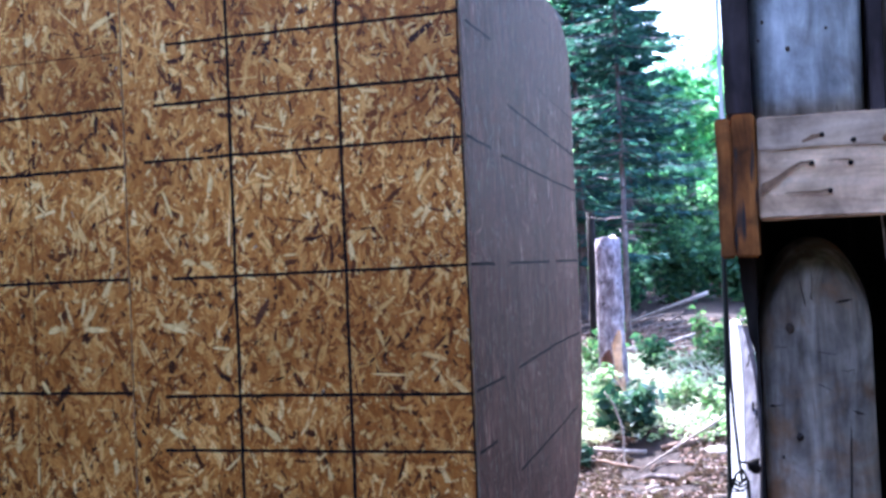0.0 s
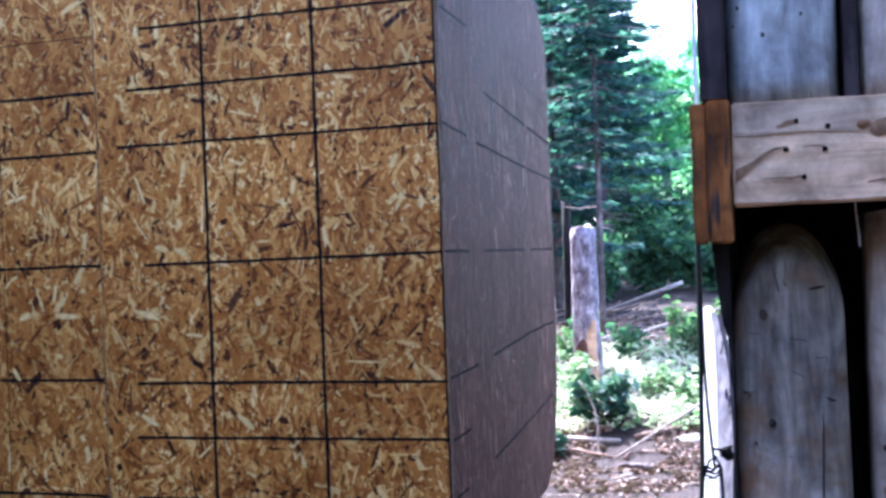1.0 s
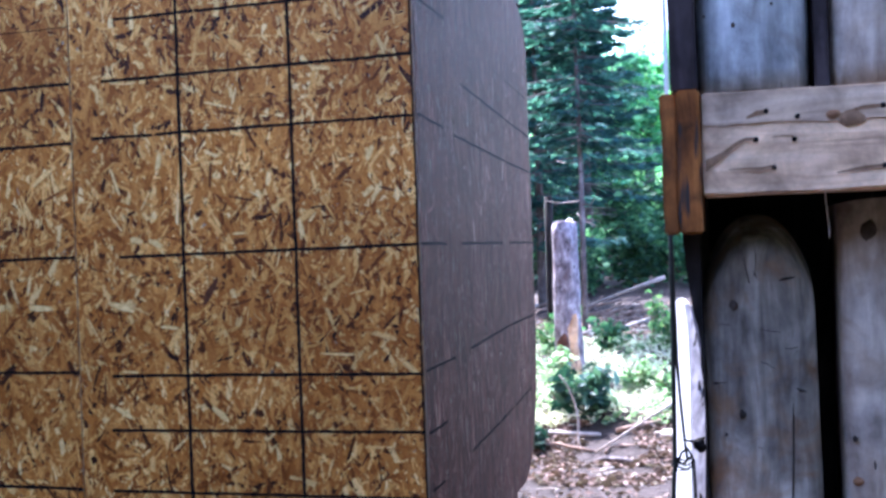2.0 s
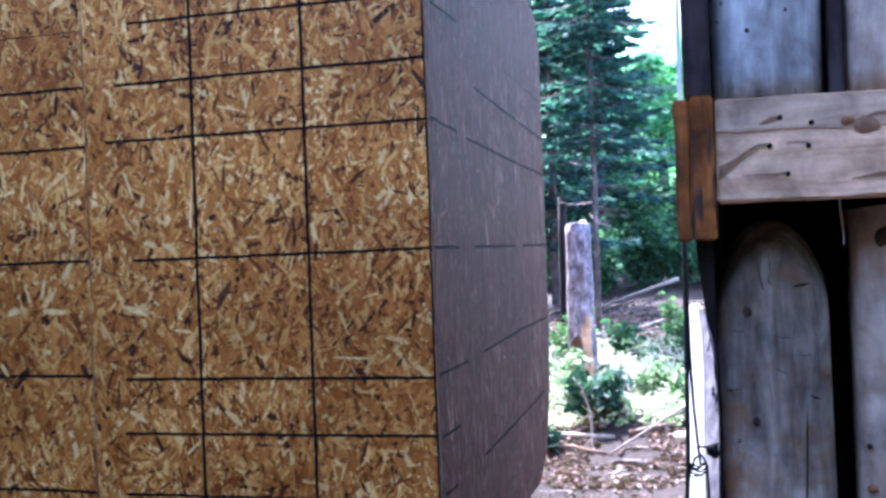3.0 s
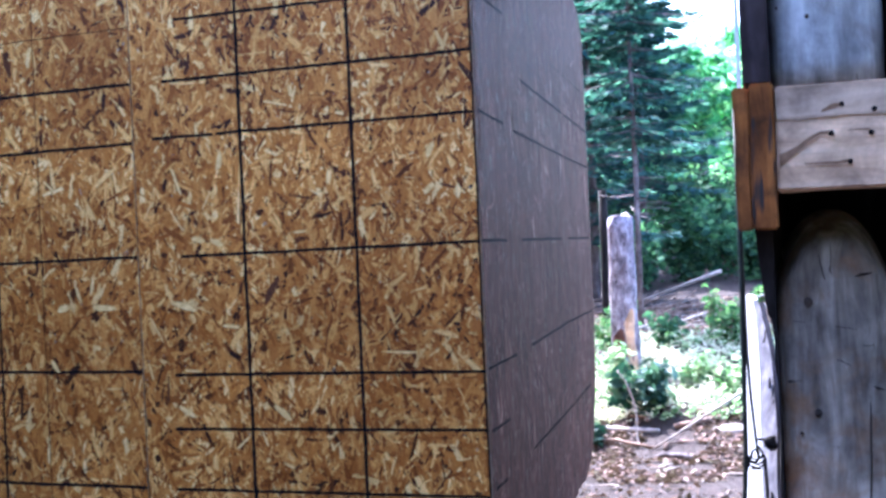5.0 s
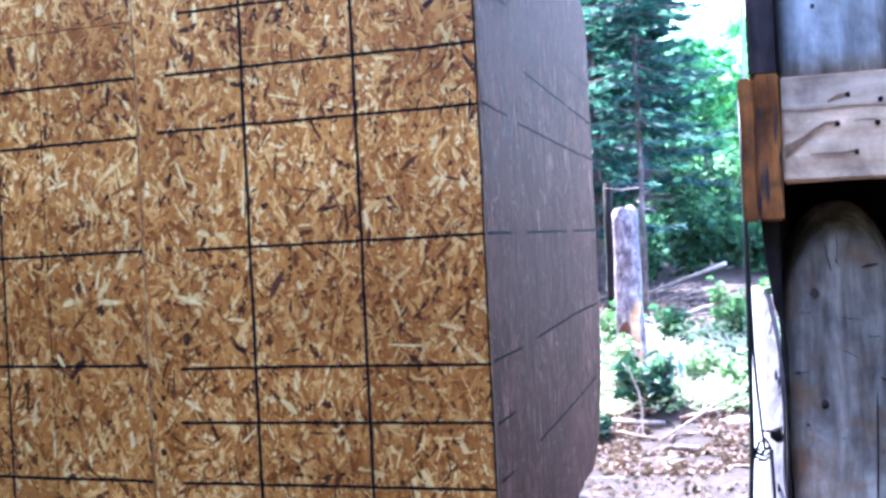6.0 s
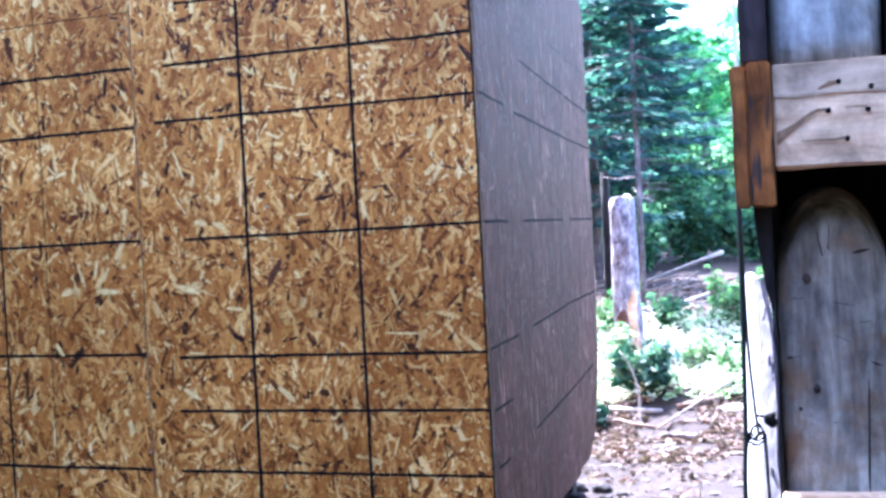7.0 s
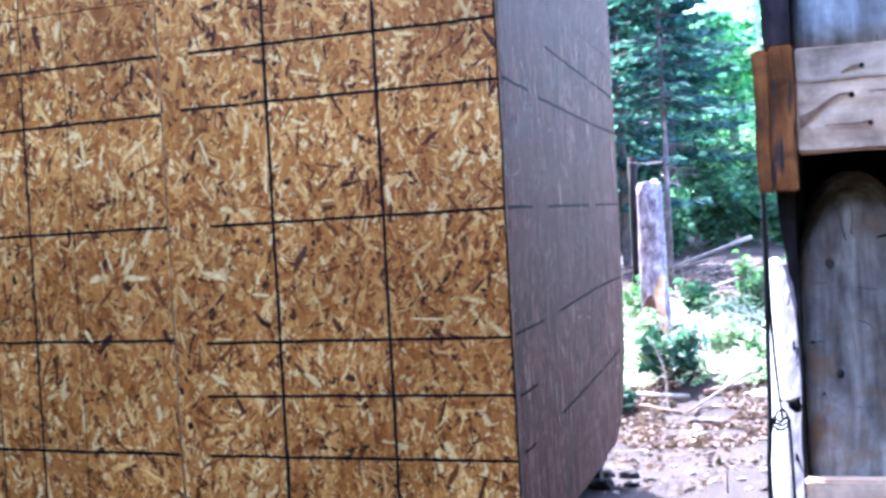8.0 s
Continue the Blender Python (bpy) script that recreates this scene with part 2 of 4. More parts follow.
def tube(points, radii, sides=8, wob=0.0, seed=0.0, jag=0.0):
    """A tapered limb along points, as verts and faces."""
    verts, faces = [], []
    n = len(points)
    for i, (p, r) in enumerate(zip(points, radii)):
        p = Vector(p)
        d = Vector(points[min(i + 1, n - 1)]) - Vector(points[max(i - 1, 0)])
        d.normalize()
        e1 = d.cross(Vector((0, 1, 0)) if abs(d.y) < 0.8 else Vector((1, 0, 0))).normalized()
        e2 = d.cross(e1)
        for k in range(sides):
            a = 2 * math.pi * k / sides
            rr = r * (1 + wob * noise.noise(Vector((math.cos(a) * 1.5, math.sin(a) * 1.5, i * 0.45 + seed))))
            c = p + e1 * (math.cos(a) * rr) + e2 * (math.sin(a) * rr)
            if jag and i == n - 1:
                c.z += jag * noise.noise(Vector((math.cos(a) * 1.4, math.sin(a) * 1.4, seed + 5)))
            verts.append(c)
    for i in range(n - 1):
        for k in range(sides):
            faces.append((i * sides + k, i * sides + (k + 1) % sides, (i + 1) * sides + (k + 1) % sides, (i + 1) * sides + k))
    faces.append(tuple(range(sides - 1, -1, -1)))
    faces.append(tuple((n - 1) * sides + k for k in range(sides)))
    return verts, faces


def ground_z(x, y):
    """Height of the ground."""
    ys = (-400, 2.6, 3.6, 4.6, 6.2, 8.0, 13.0, 40.0, 120.0, 900.0)
    zs = (-0.08, -0.08, -0.05, 0.05, 0.34, 0.50, 0.80, 2.0, 4.0, 4.0)
    z = float(np.interp(y, ys, zs))
    if y > 2.0:
        z += 0.05 * noise.noise(Vector((x * 1.1, y * 1.1, 0))) + 0.02 * noise.noise(Vector((x * 5, y * 5, 3)))
    return z


def leaf_cloud(centres, size, aspect=0.55, droop=0.0, flat=0.0):
    """Leaf blades (four-point, folded) at the centres; verts and faces."""
    verts, faces = [], []
    for c in centres:
        s = size * (0.5 + 1.1 * rng.random() ** 1.5)
        d = Vector(rng.normal(size=3))
        d.z = d.z * (1 - flat) - droop
        d.normalize()
        w = d.cross(Vector(rng.normal(size=3))).normalized()
        up = d.cross(w)
        if up.z < 0:
            up = -up
        c = Vector(c)
        i = len(verts)
        verts += [c - d * s * 0.5, c + w * s * aspect * 0.5 + up * s * 0.06, c + d * s * 0.55, c - w * s * aspect * 0.5 + up * s * 0.06]
        faces.append((i, i + 1, i + 2, i + 3))
    return verts, faces


# ---------------------------------------------------------------- ground
def make_ground():
    xs = np.concatenate([[-900, -300, -90, -30, -12], np.arange(-5, 4.01, 0.12), [8, 25, 90, 300, 900]])
    ys = np.concatenate([[-400, -120, -30, -8, -2, 1.0], np.arange(1.6, 14, 0.12), np.arange(14, 40, 2.0), [60, 120, 300, 900]])
    verts = [(x, y, ground_z(x, y)) for y in ys for x in xs]
    w = len(xs)
    faces = [(j * w + i, j * w + i + 1, (j + 1) * w + i + 1, (j + 1) * w + i) for j in range(len(ys) - 1) for i in range(w - 1)]
    g = mesh_ob("ground", verts, faces, EARTH, smooth=True)
    tagged(g, "bare reddish-brown earth rising gently towards the woods", "ground", kind="structure")


make_ground()

# ---------------------------------------------------------------- the shed with its strand boards
Z0, SHEET_H, SHEET_W = 0.12, 2.4384, 1.2075
SIDE_LEN = 2.56


def worn_plate(width, height, worn, foot):
    """A sheet whose far corners are worn round. worn: how far across, up from the foot, down from the top."""
    rx, low, high = worn
    turn = np.linspace(0, math.pi / 2, 13)
    pts = [(0, foot)]
    pts += [(width - rx + rx * math.sin(a), foot + low - low * math.cos(a)) for a in turn]
    pts += [(width - rx + rx * math.cos(a), height - high + high * math.sin(a)) for a in turn]
    pts += [(0, height)]
    bm = bmesh.new()
    f = [bm.verts.new((x, 0, z)) for x, z in pts]
    b = [bm.verts.new((x, 0.0111, z)) for x, z in pts]
    bm.faces.new(f), bm.faces.new(b[::-1])
    for i in range(len(pts)):
        j = (i + 1) % len(pts)
        bm.faces.new((f[j], f[i], b[i], b[j]))
    return bm


def strands(name, width, height, n, mat, parent, spread, wide, seed, worn=(), loose_share=0.22, short=0.016, foot=0.0):
    """Thousands of thin wood strands pressed into the face of a sheet, in the sheet's own plane (x across, z up, facing -y)."""
    r = np.random.default_rng(seed)
    ang = np.radians(90) + r.normal(0, 1, n) * np.radians(spread)
    loose = r.random(n) < loose_share
    ang[loose] = r.random(loose.sum()) * np.pi
    ln = short + 0.088 * r.random(n) ** 1.9
    wd = wide * (0.35 + 1.25 * r.random(n) ** 1.7)
    cx, cz = r.random(n) * width, foot + r.random(n) * (height - foot)
    depth = -(0.0002 + 0.0016 * r.random(n))
    # six corners: two ragged ends and uneven sides
    u = np.array([-0.5, -0.15, 0.5, 0.5, 0.1, -0.5])[None, :] + r.normal(0, 0.06, (n, 6))
    v = np.array([-0.5, -0.55, -0.4, 0.4, 0.55, 0.5])[None, :] + r.normal(0, 0.14, (n, 6))
    pu, pv = u * ln[:, None], v * wd[:, None]
    bend = (u ** 2) * (r.normal(0, 0.10, n) * ln)[:, None]
    pv = pv + bend
    X = np.clip(cx[:, None] + np.cos(ang)[:, None] * pu - np.sin(ang)[:, None] * pv, 0, width)
    Z = np.clip(cz[:, None] + np.sin(ang)[:, None] * pu + np.cos(ang)[:, None] * pv, foot, height)
    if worn:
        for zc, rz, sign in ((foot + worn[1], worn[1], -1), (height - worn[2], worn[2], 1)):
            dx, dz = (X - (width - worn[0])) / worn[0], (Z - zc) / rz
            out = (dx > 0) & (dz * sign > 0)
            q = np.maximum(1.0, np.hypot(dx, dz))
            X, Z = np.where(out, width - worn[0] + dx / q * worn[0], X), np.where(out, zc + dz / q * rz, Z)
    Y = depth[:, None] + r.normal(0, 0.00015, (n, 6))
    co = np.stack([X, Y, Z], -1).reshape(-1, 3)
    me = bpy.data.meshes.new(name)
    me.from_pydata(co.tolist(), [], np.arange(n * 6).reshape(n, 6).tolist())
    uv = me.uv_layers.new(name="UVMap")
    shift = r.random((n, 1)) * 9
    uvs = np.stack([pu + shift, pv + shift], -1).reshape(-1).astype(np.float32)
    uv.data.foreach_set("uv", uvs)
    me.materials.append(mat)
    ob = new(name, me)
    ob.parent = parent
    ob["kind"] = "stuff"
    return ob


def drawn_line(parent, a, b, width, seed, thick=0.0021):
    """A slightly uneven black line printed on a sheet, from a to b (x, z)."""
    a, b = Vector((a[0], 0, a[1])), Vector((b[0], 0, b[1]))
    d = b - a
    n = max(4, int(d.length / 0.014))
    side = Vector((d.z, 0, -d.x)).normalized()
    verts, faces = [], []
    for i in range(n + 1):
        p = a + d * (i / n)
        w = width * (0.75 + 0.5 * abs(noise.noise(Vector((seed, i * 0.7, 0))))) * 0.5
        off = side * (0.0024 * noise.noise(Vector((seed, i * 0.11, 4))) + 0.0011 * noise.noise(Vector((seed, i * 0.6, 9))))
        verts += [p + off - side * w + Vector((0, -thick, 0)), p + off + side * w + Vector((0, -thick, 0))]
    faces = [(2 * i, 2 * i + 1, 2 * i + 3, 2 * i + 2) for i in range(n)]
    return mesh_ob("printed_line", verts, faces, INK, parent)


def sheet(parent, m, width, n, mat, rows, cols, spread, wide, seed, label, worn=(), loose_share=0.22, short=0.016, foot=0.0):
    """One board of pressed strands with its printed grid. rows: (start x, its height, end x, its height, line width)."""
    bm = box(0, width, 0, 0.0111, foot, SHEET_H, 0.0012) if not worn else worn_plate(width, SHEET_H, worn, foot)
    s = part("osb_sheet", bm, EDGE, parent, label)
    s.matrix_local = m
    strands("strand_face", width, SHEET_H, n, mat, s, spread, wide, seed, worn, loose_share, short, foot)
    for k, (x0, za, x1, zb, w) in enumerate(rows):
        drawn_line(s, (x0, za - Z0), (x1, zb - Z0), w, seed + k * 1.7)
    for k, (x, z0, z1, w) in enumerate(cols):
        drawn_line(s, (x, z0), (x, z1), w, seed + 40 + k * 2.3, 0.0026)
    return s


def wall(name, bm, label):
    w = part(name, bm, STUD)
    return tagged(w, label, "wall", kind="structure")


front = wall("wall_front", box(-3.66, -0.012, 0.0125, 0.10, Z0 + 0.002, Z0 + SHEET_H - 0.002), "shed front wall sheathed with tan strand boards")
side = wall("wall_side", box(-0.10, -0.0125, 0.102, SIDE_LEN - 0.56, Z0 + 0.085, Z0 + SHEET_H - 0.002), "shed side wall sheathed with weathered grey strand boards")
wall("wall_back", box(-3.66, -0.102, SIDE_LEN - 0.1, SIDE_LEN - 0.01, Z0 + 0.002, Z0 + SHEET_H - 0.002), "plain back wall of the shed")
wall("wall_far", box(-3.76, -3.662, 0.0125, SIDE_LEN - 0.01, Z0 + 0.002, Z0 + SHEET_H - 0.002), "plain end wall of the shed")
roof = part("roof", box(-3.76, -0.02, 0.02, SIDE_LEN - 0.012, Z0 + SHEET_H, Z0 + SHEET_H + 0.03), ROOFING)
tagged(roof, "flat dark felt roof of the shed", "roof", kind="structure")
floor = part("floor", box(-3.70, -0.105, 0.05, SIDE_LEN - 0.58, Z0 - 0.03, Z0), STUD)
tagged(floor, "plain timber floor of the shed", "floor", kind="structure")
for y in (0.20, 1.35, 2.45):
    sk = part("skid", box(-3.6, -0.14, y - 0.07, y + 0.07, -0.10, Z0 - 0.032, 0.008, 0.004, 12, y), SHADEWOOD)
    tagged(sk, "dark timber skid bearing the shed floor", "beam", "shed skids", "structure")

LW = 0.0122
W = SHEET_W - 0.0025
right_sheet = sheet(front, Matrix.Translation((-W - 0.001, 0, Z0)), W, 38000, OSB,
      [(0.13, 2.355, W, 2.375, LW), (0.166, 2.142, W, 2.170, LW), (0.114, 1.935, W, 1.958, LW), (0.071, 1.741, W, 1.759, LW), (0.158, 1.334, W, 1.341, LW),
       (0.117, 0.932, W, 0.921, LW), (0.110, 0.747, W, 0.733, LW), (0.105, 0.541, W, 0.517, LW), (0.11, 0.34, W, 0.315, LW)],
      [(W - 0.418, 0, SHEET_H, LW * 1.1), (W - 0.812, 0, SHEET_H, LW * 1.1), (W - 0.004, 0, SHEET_H, 0.008)],
      32, 0.0122, 1, "tan strand board with a black printed grid", (), 0.36, 0.020)


def big_strand(parent, x, z, length, width, angle, mat):
    """One large strand that stands out of the board."""
    a = math.radians(angle)
    d, q = Vector((math.cos(a), 0, math.sin(a))), Vector((-math.sin(a), 0, math.cos(a)))
    c = Vector((x, -0.0023, z))
    shape = ((-0.55, -0.1), (-0.35, -0.45), (0.1, -0.5), (0.40, -0.38), (0.56, 0.05), (0.42, 0.3), (0.0, 0.48), (-0.40, 0.34))
    verts = [c + d * (length * (u + 0.05 * rnd.uniform(-1, 1))) + q * (width * 0.85 * (v + 0.14 * rnd.uniform(-1, 1))) for u, v in shape]
    mesh_ob("large_strand", verts, [tuple(range(8))], mat, parent)


PALE = plain("pale_strand", (0.58, 0.33, 0.10), (0.90, 0.62, 0.24), 1, 0.6, 0.3, (60, 60, 60))
BROWN = plain("brown_strand", (0.050, 0.013, 0.002), (0.140, 0.040, 0.006), 1, 0.6, 0.3, (60, 60, 60))
X1, X2 = -W - 0.001, -2 * SHEET_W - 0.001
for x, z, ln, wd, an, mt in ((-0.724, 1.208, 0.105, 0.030, 58, BROWN), (-0.102, 1.526, 0.055, 0.010, -14, BROWN), (-0.518, 1.484, 0.045, 0.022, 60, BROWN), (-1.116, 0.880, 0.10, 0.010, 88, BROWN),
                             (-0.98, 1.390, 0.045, 0.022, -20, PALE), (-0.914, 1.378, 0.055, 0.026, -25, PALE), (-1.046, 1.166, 0.095, 0.026, -18, PALE), (-0.875, 1.092, 0.065, 0.015, -6, PALE),
                             (-1.022, 0.945, 0.055, 0.012, -4, PALE), (-0.702, 0.797, 0.075, 0.024, -40, PALE), (-1.050, 0.805, 0.07, 0.022, -32, PALE), (-0.286, 0.991, 0.12, 0.010, -3, PALE),
                             (-1.053, 1.590, 0.09, 0.014, -72, PALE), (-0.164, 1.520, 0.045, 0.026, 40, PALE), (-0.155, 1.645, 0.05, 0.026, 70, PALE), (-0.895, 1.655, 0.06, 0.024, 80, PALE), (-0.615, 1.40, 0.05, 0.010, 2, PALE)):
    big_strand(right_sheet, x - X1, z - Z0, ln, wd, an, mt)
o = -2 * SHEET_W - 0.001
left_sheet = sheet(front, Matrix.Translation((o, 0.0025, Z0)), W, 38000, OSB,
      [(0, 2.088, W, 2.130, 0.004), (0, 1.903, W, 1.935, LW), (0, 1.702, W, 1.731, LW), (0, 1.333, W, 1.340, LW), (0, 0.966, W, 0.944, LW), (0, 0.587, W, 0.545, LW)],
      [(-1.580 - o, 0, SHEET_H, 0.004), (-1.755 - o, 0, 1.75, LW * 0.8), (-1.750 - o, 1.75, SHEET_H, 0.006), (-1.920 - o, 0, 1.0, 0.006)],
      32, 0.0122, 2, "tan strand board with a black printed grid", (), 0.36, 0.020)
for x, z, ln, wd, an, mt in ((-1.345, 1.168, 0.080, 0.026, -4, PALE), (-1.505, 1.170, 0.046, 0.026, 20, PALE), (-1.39, 1.245, 0.06, 0.018, 80, PALE), (-1.32, 0.888, 0.06, 0.007, 0, PALE), (-1.545, 0.97, 0.05, 0.02, -60, PALE)):
    big_strand(left_sheet, x - X2, z - Z0, ln, wd, an, mt)
o = -3 * SHEET_W - 0.001
sheet(front, Matrix.Translation((o, 0, Z0)), W, 8000, OSB, [(0, 1.92, W, 1.94, LW), (0, 1.33, W, 1.34, LW), (0, 0.75, W, 0.73, LW)], [(0.4064, 0, SHEET_H, LW), (0.8128, 0, SHEET_H, LW)],
      32, 0.0122, 3, "tan strand board with a black printed grid", (), 0.36, 0.020)

TURN = Matrix.Rotation(radians(90), 4, "Z")      # the sheet's -y face turns to +x, its x runs along +y
w1, w2 = 0.606, 1.19
w3 = SIDE_LEN - w1 - w2
q1, q2 = w1, w1 + w2
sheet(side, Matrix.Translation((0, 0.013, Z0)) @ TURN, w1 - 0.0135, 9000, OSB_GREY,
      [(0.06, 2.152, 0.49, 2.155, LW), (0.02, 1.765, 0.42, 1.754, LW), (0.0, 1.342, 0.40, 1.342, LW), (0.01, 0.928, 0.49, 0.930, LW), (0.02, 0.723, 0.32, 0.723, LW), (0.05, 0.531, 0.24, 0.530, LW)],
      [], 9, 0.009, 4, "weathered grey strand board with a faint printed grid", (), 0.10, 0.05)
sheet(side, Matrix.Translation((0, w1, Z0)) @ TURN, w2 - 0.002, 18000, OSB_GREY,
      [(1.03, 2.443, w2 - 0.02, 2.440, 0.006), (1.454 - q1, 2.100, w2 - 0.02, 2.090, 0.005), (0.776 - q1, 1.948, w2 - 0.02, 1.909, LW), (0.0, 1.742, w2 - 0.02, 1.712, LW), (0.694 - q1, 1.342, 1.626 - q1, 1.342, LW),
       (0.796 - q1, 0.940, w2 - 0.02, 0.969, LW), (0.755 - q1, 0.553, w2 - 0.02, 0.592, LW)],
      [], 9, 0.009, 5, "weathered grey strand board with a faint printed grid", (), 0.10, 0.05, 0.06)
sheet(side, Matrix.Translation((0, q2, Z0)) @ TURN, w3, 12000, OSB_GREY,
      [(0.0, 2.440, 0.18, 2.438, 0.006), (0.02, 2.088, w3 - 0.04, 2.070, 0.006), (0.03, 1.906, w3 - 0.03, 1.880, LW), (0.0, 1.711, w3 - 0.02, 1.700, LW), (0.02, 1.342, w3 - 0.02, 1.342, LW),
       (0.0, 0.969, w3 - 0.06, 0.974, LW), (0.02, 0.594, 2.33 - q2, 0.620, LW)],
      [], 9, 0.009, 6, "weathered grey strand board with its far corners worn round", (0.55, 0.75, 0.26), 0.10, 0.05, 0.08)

# ---------------------------------------------------------------- the old barn beside it
barn = new("barn_wall")
tagged(barn, "old barn wall of grey weathered log slabs", "wall", kind="structure")
FACE = -1.455          # the foremost line of the slabs


def slab(x0, x1, z0, z1, seed, bulge=0.085, face=FACE, mat=SLAB, shade_arch=0.0):
    """A round-faced log slab, standing, with an uneven surface; the last argument rounds its top down at the sides, a
    shape standing for the arched shadow under the rail.
    """
    nx, nz = 20, 60
    deep = 0.30 if z1 < 2 else 0.10
    verts, faces = [], []
    for j in range(nz + 1):
        up = 1 - (1 - j / nz) ** 1.9
        zm = z0 + (z1 - z0) * up
        lx = x0 + 0.004 * noise.noise(Vector((seed, zm * 3.0, 1)))
        rx = x1 + 0.004 * noise.noise(Vector((seed, zm * 3.0, 9)))
        for i in range(nx + 1):
            s = -1 + 2 * i / nx
            z = z0 + (z1 - z0 - shade_arch * abs(s) ** 2.4) * up
            y = face + bulge * (1 - math.sqrt(max(0.0, 1 - (abs(s) ** 2.6) * 0.98)))
            y += 0.005 * noise.noise(Vector((s * 2 + seed, z * 2.2, 3))) + 0.002 * noise.noise(Vector((s * 14 + seed, z * 5, 3)))
            y += 1.1 * shade_arch * max(0.0, 1 - (1 - up) / 0.06) ** 2
            verts.append((lx + (rx - lx) * (s + 1) / 2, y, z))
        z = z0 + (z1 - z0 - shade_arch) * up
        back = face + deep
        verts += [(rx - 0.002, back, z), (lx + 0.002, back, z)]
    w = nx + 3
    faces = [(j * w + i, j * w + (i + 1) % w, (j + 1) * w + (i + 1) % w, (j + 1) * w + i) for j in range(nz) for i in range(w)]
    faces += [tuple(range(w - 1, -1, -1)), tuple(nz * w + i for i in range(w))]
    return mesh_ob("log_slab", verts, faces, mat, barn)


def smooth_front(ob):
    for p in ob.data.polygons:
        p.use_smooth = len(p.vertices) == 4


def disc(name, x, y, z, rx, rz, mat, parent, depth=0.004, seed=0):
    """A small knot or hole: a shallow irregular bump facing -y."""
    n = 10
    verts = [(x, y - depth, z)]
    for ring, (f, d) in enumerate(((0.55, 0.85), (1.0, 0.0))):
        for k in range(n):
            a = 2 * math.pi * k / n
            q = f * (1 + 0.25 * noise.noise(Vector((math.cos(a), math.sin(a), seed))))
            verts.append((x + rx * q * math.cos(a), y - depth * d, z + rz * q * math.sin(a)))
    faces = [(0, 1 + (k + 1) % n, 1 + k) for k in range(n)]
    faces += [(1 + k, 1 + (k + 1) % n, 1 + n + (k + 1) % n, 1 + n + k) for k in range(n)]
    return mesh_ob(name, verts, faces, mat, parent, smooth=True)


slabs = []
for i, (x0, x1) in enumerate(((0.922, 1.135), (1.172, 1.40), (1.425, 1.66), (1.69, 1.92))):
    slabs.append(slab(x0, x1, 1.603, 3.0, 3.1 + i * 5, 0.085, -1.56, WARMSLAB if i == 1 else SLAB_LIT))
for i, (x0, x1) in enumerate(((0.917, 1.134), (1.181, 1.395), (1.43, 1.65), (1.69, 1.92))):
    slabs.append(slab(x0, x1, -0.12, 1.39 if i else 1.368, 33.7 + i * 5, 0.04, mat=WARMSLAB if i == 1 else SLAB, shade_arch=0.008 if i else 0.115))
for s in slabs:
    smooth_front(s)
for x, z, rx, rz in ((0.985, 0.970, 0.0085, 0.011), (0.952, 0.93, 0.003, 0.004), (0.935, 1.032, 0.006, 0.003)):
    disc("knot_hole", x, FACE + 0.004, z, rx, rz, HOLE, slabs[4], 0.012, x * 9)
disc("knot", 0.976, FACE + 0.003, 1.186, 0.011, 0.014, BROWNKNOT, slabs[4], 0.007, 7)
for x, z, r in ((0.947, 1.784, 0.004), (0.938, 1.749, 0.003), (0.993, 1.729, 0.006), (1.065, 1.764, 0.004)):
    disc("knot", x, -1.556 + 0.02 * abs(x - 1.03), z, r * 0.8, r, BROWNKNOT, slabs[0], 0.006, z * 3)
disc("knot", 1.238, FACE + 0.004, 1.326, 0.017, 0.020, BROWNKNOT, slabs[5], 0.010, 4)
for x, z, rx, rz in ((1.199, 0.918, 0.006, 0.006), (1.234, 0.868, 0.004, 0.016)):
    disc("knot_hole", x, FACE + 0.012, z, rx, rz, HOLE, slabs[5], 0.012, z * 7)
disc("resin_stain", 1.203, FACE + 0.010, 0.835, 0.012, 0.009, KNOT, slabs[5], 0.009, 9)


def crack(pts, r, parent):
    """A thin dark split in a slab."""
    return mesh_ob("check", *tube([(x, FACE + 0.0005 + 0.25 * (x - 1.03) ** 2, z) for x, z in pts], [0.0004] + [r] * (len(pts) - 2) + [0.0004], 6), HOLE, parent)


for pts, r in ((((1.058, 1.232), (1.072, 1.236), (1.086, 1.238), (1.097, 1.240)), 0.0026), (((0.945, 1.150), (0.985, 1.146), (1.03, 1.137), (1.063, 1.131)), 0.0008), (((1.088, 1.021), (1.100, 1.015), (1.112, 1.012)), 0.0026),
            (((1.070, 1.100), (1.082, 1.098), (1.094, 1.101), (1.093, 1.092)), 0.0009), (((0.935, 1.031), (0.946, 1.033), (0.957, 1.033)), 0.0010), (((1.015, 1.26), (1.018, 1.245), (1.026, 1.236)), 0.0016),
            (((1.005, 0.905), (1.02, 0.902), (1.034, 0.905)), 0.0009), (((1.02, 1.075), (1.033, 1.07), (1.05, 1.06)), 0.0009)):
    crack(pts, r, slabs[4])
crack(((1.083, 0.99), (1.0825, 0.96), (1.081, 0.92), (1.079, 0.86), (1.076, 0.80), (1.075, 0.74)), 0.0018, slabs[4])
crack(((1.02, 1.30), (1.021, 1.28), (1.019, 1.25), (1.022, 1.20)), 0.0010, slabs[4])
crack(((0.998, 1.28), (1.001, 1.26), (1.006, 1.235), (1.010, 1.225)), 0.0018, slabs[4])

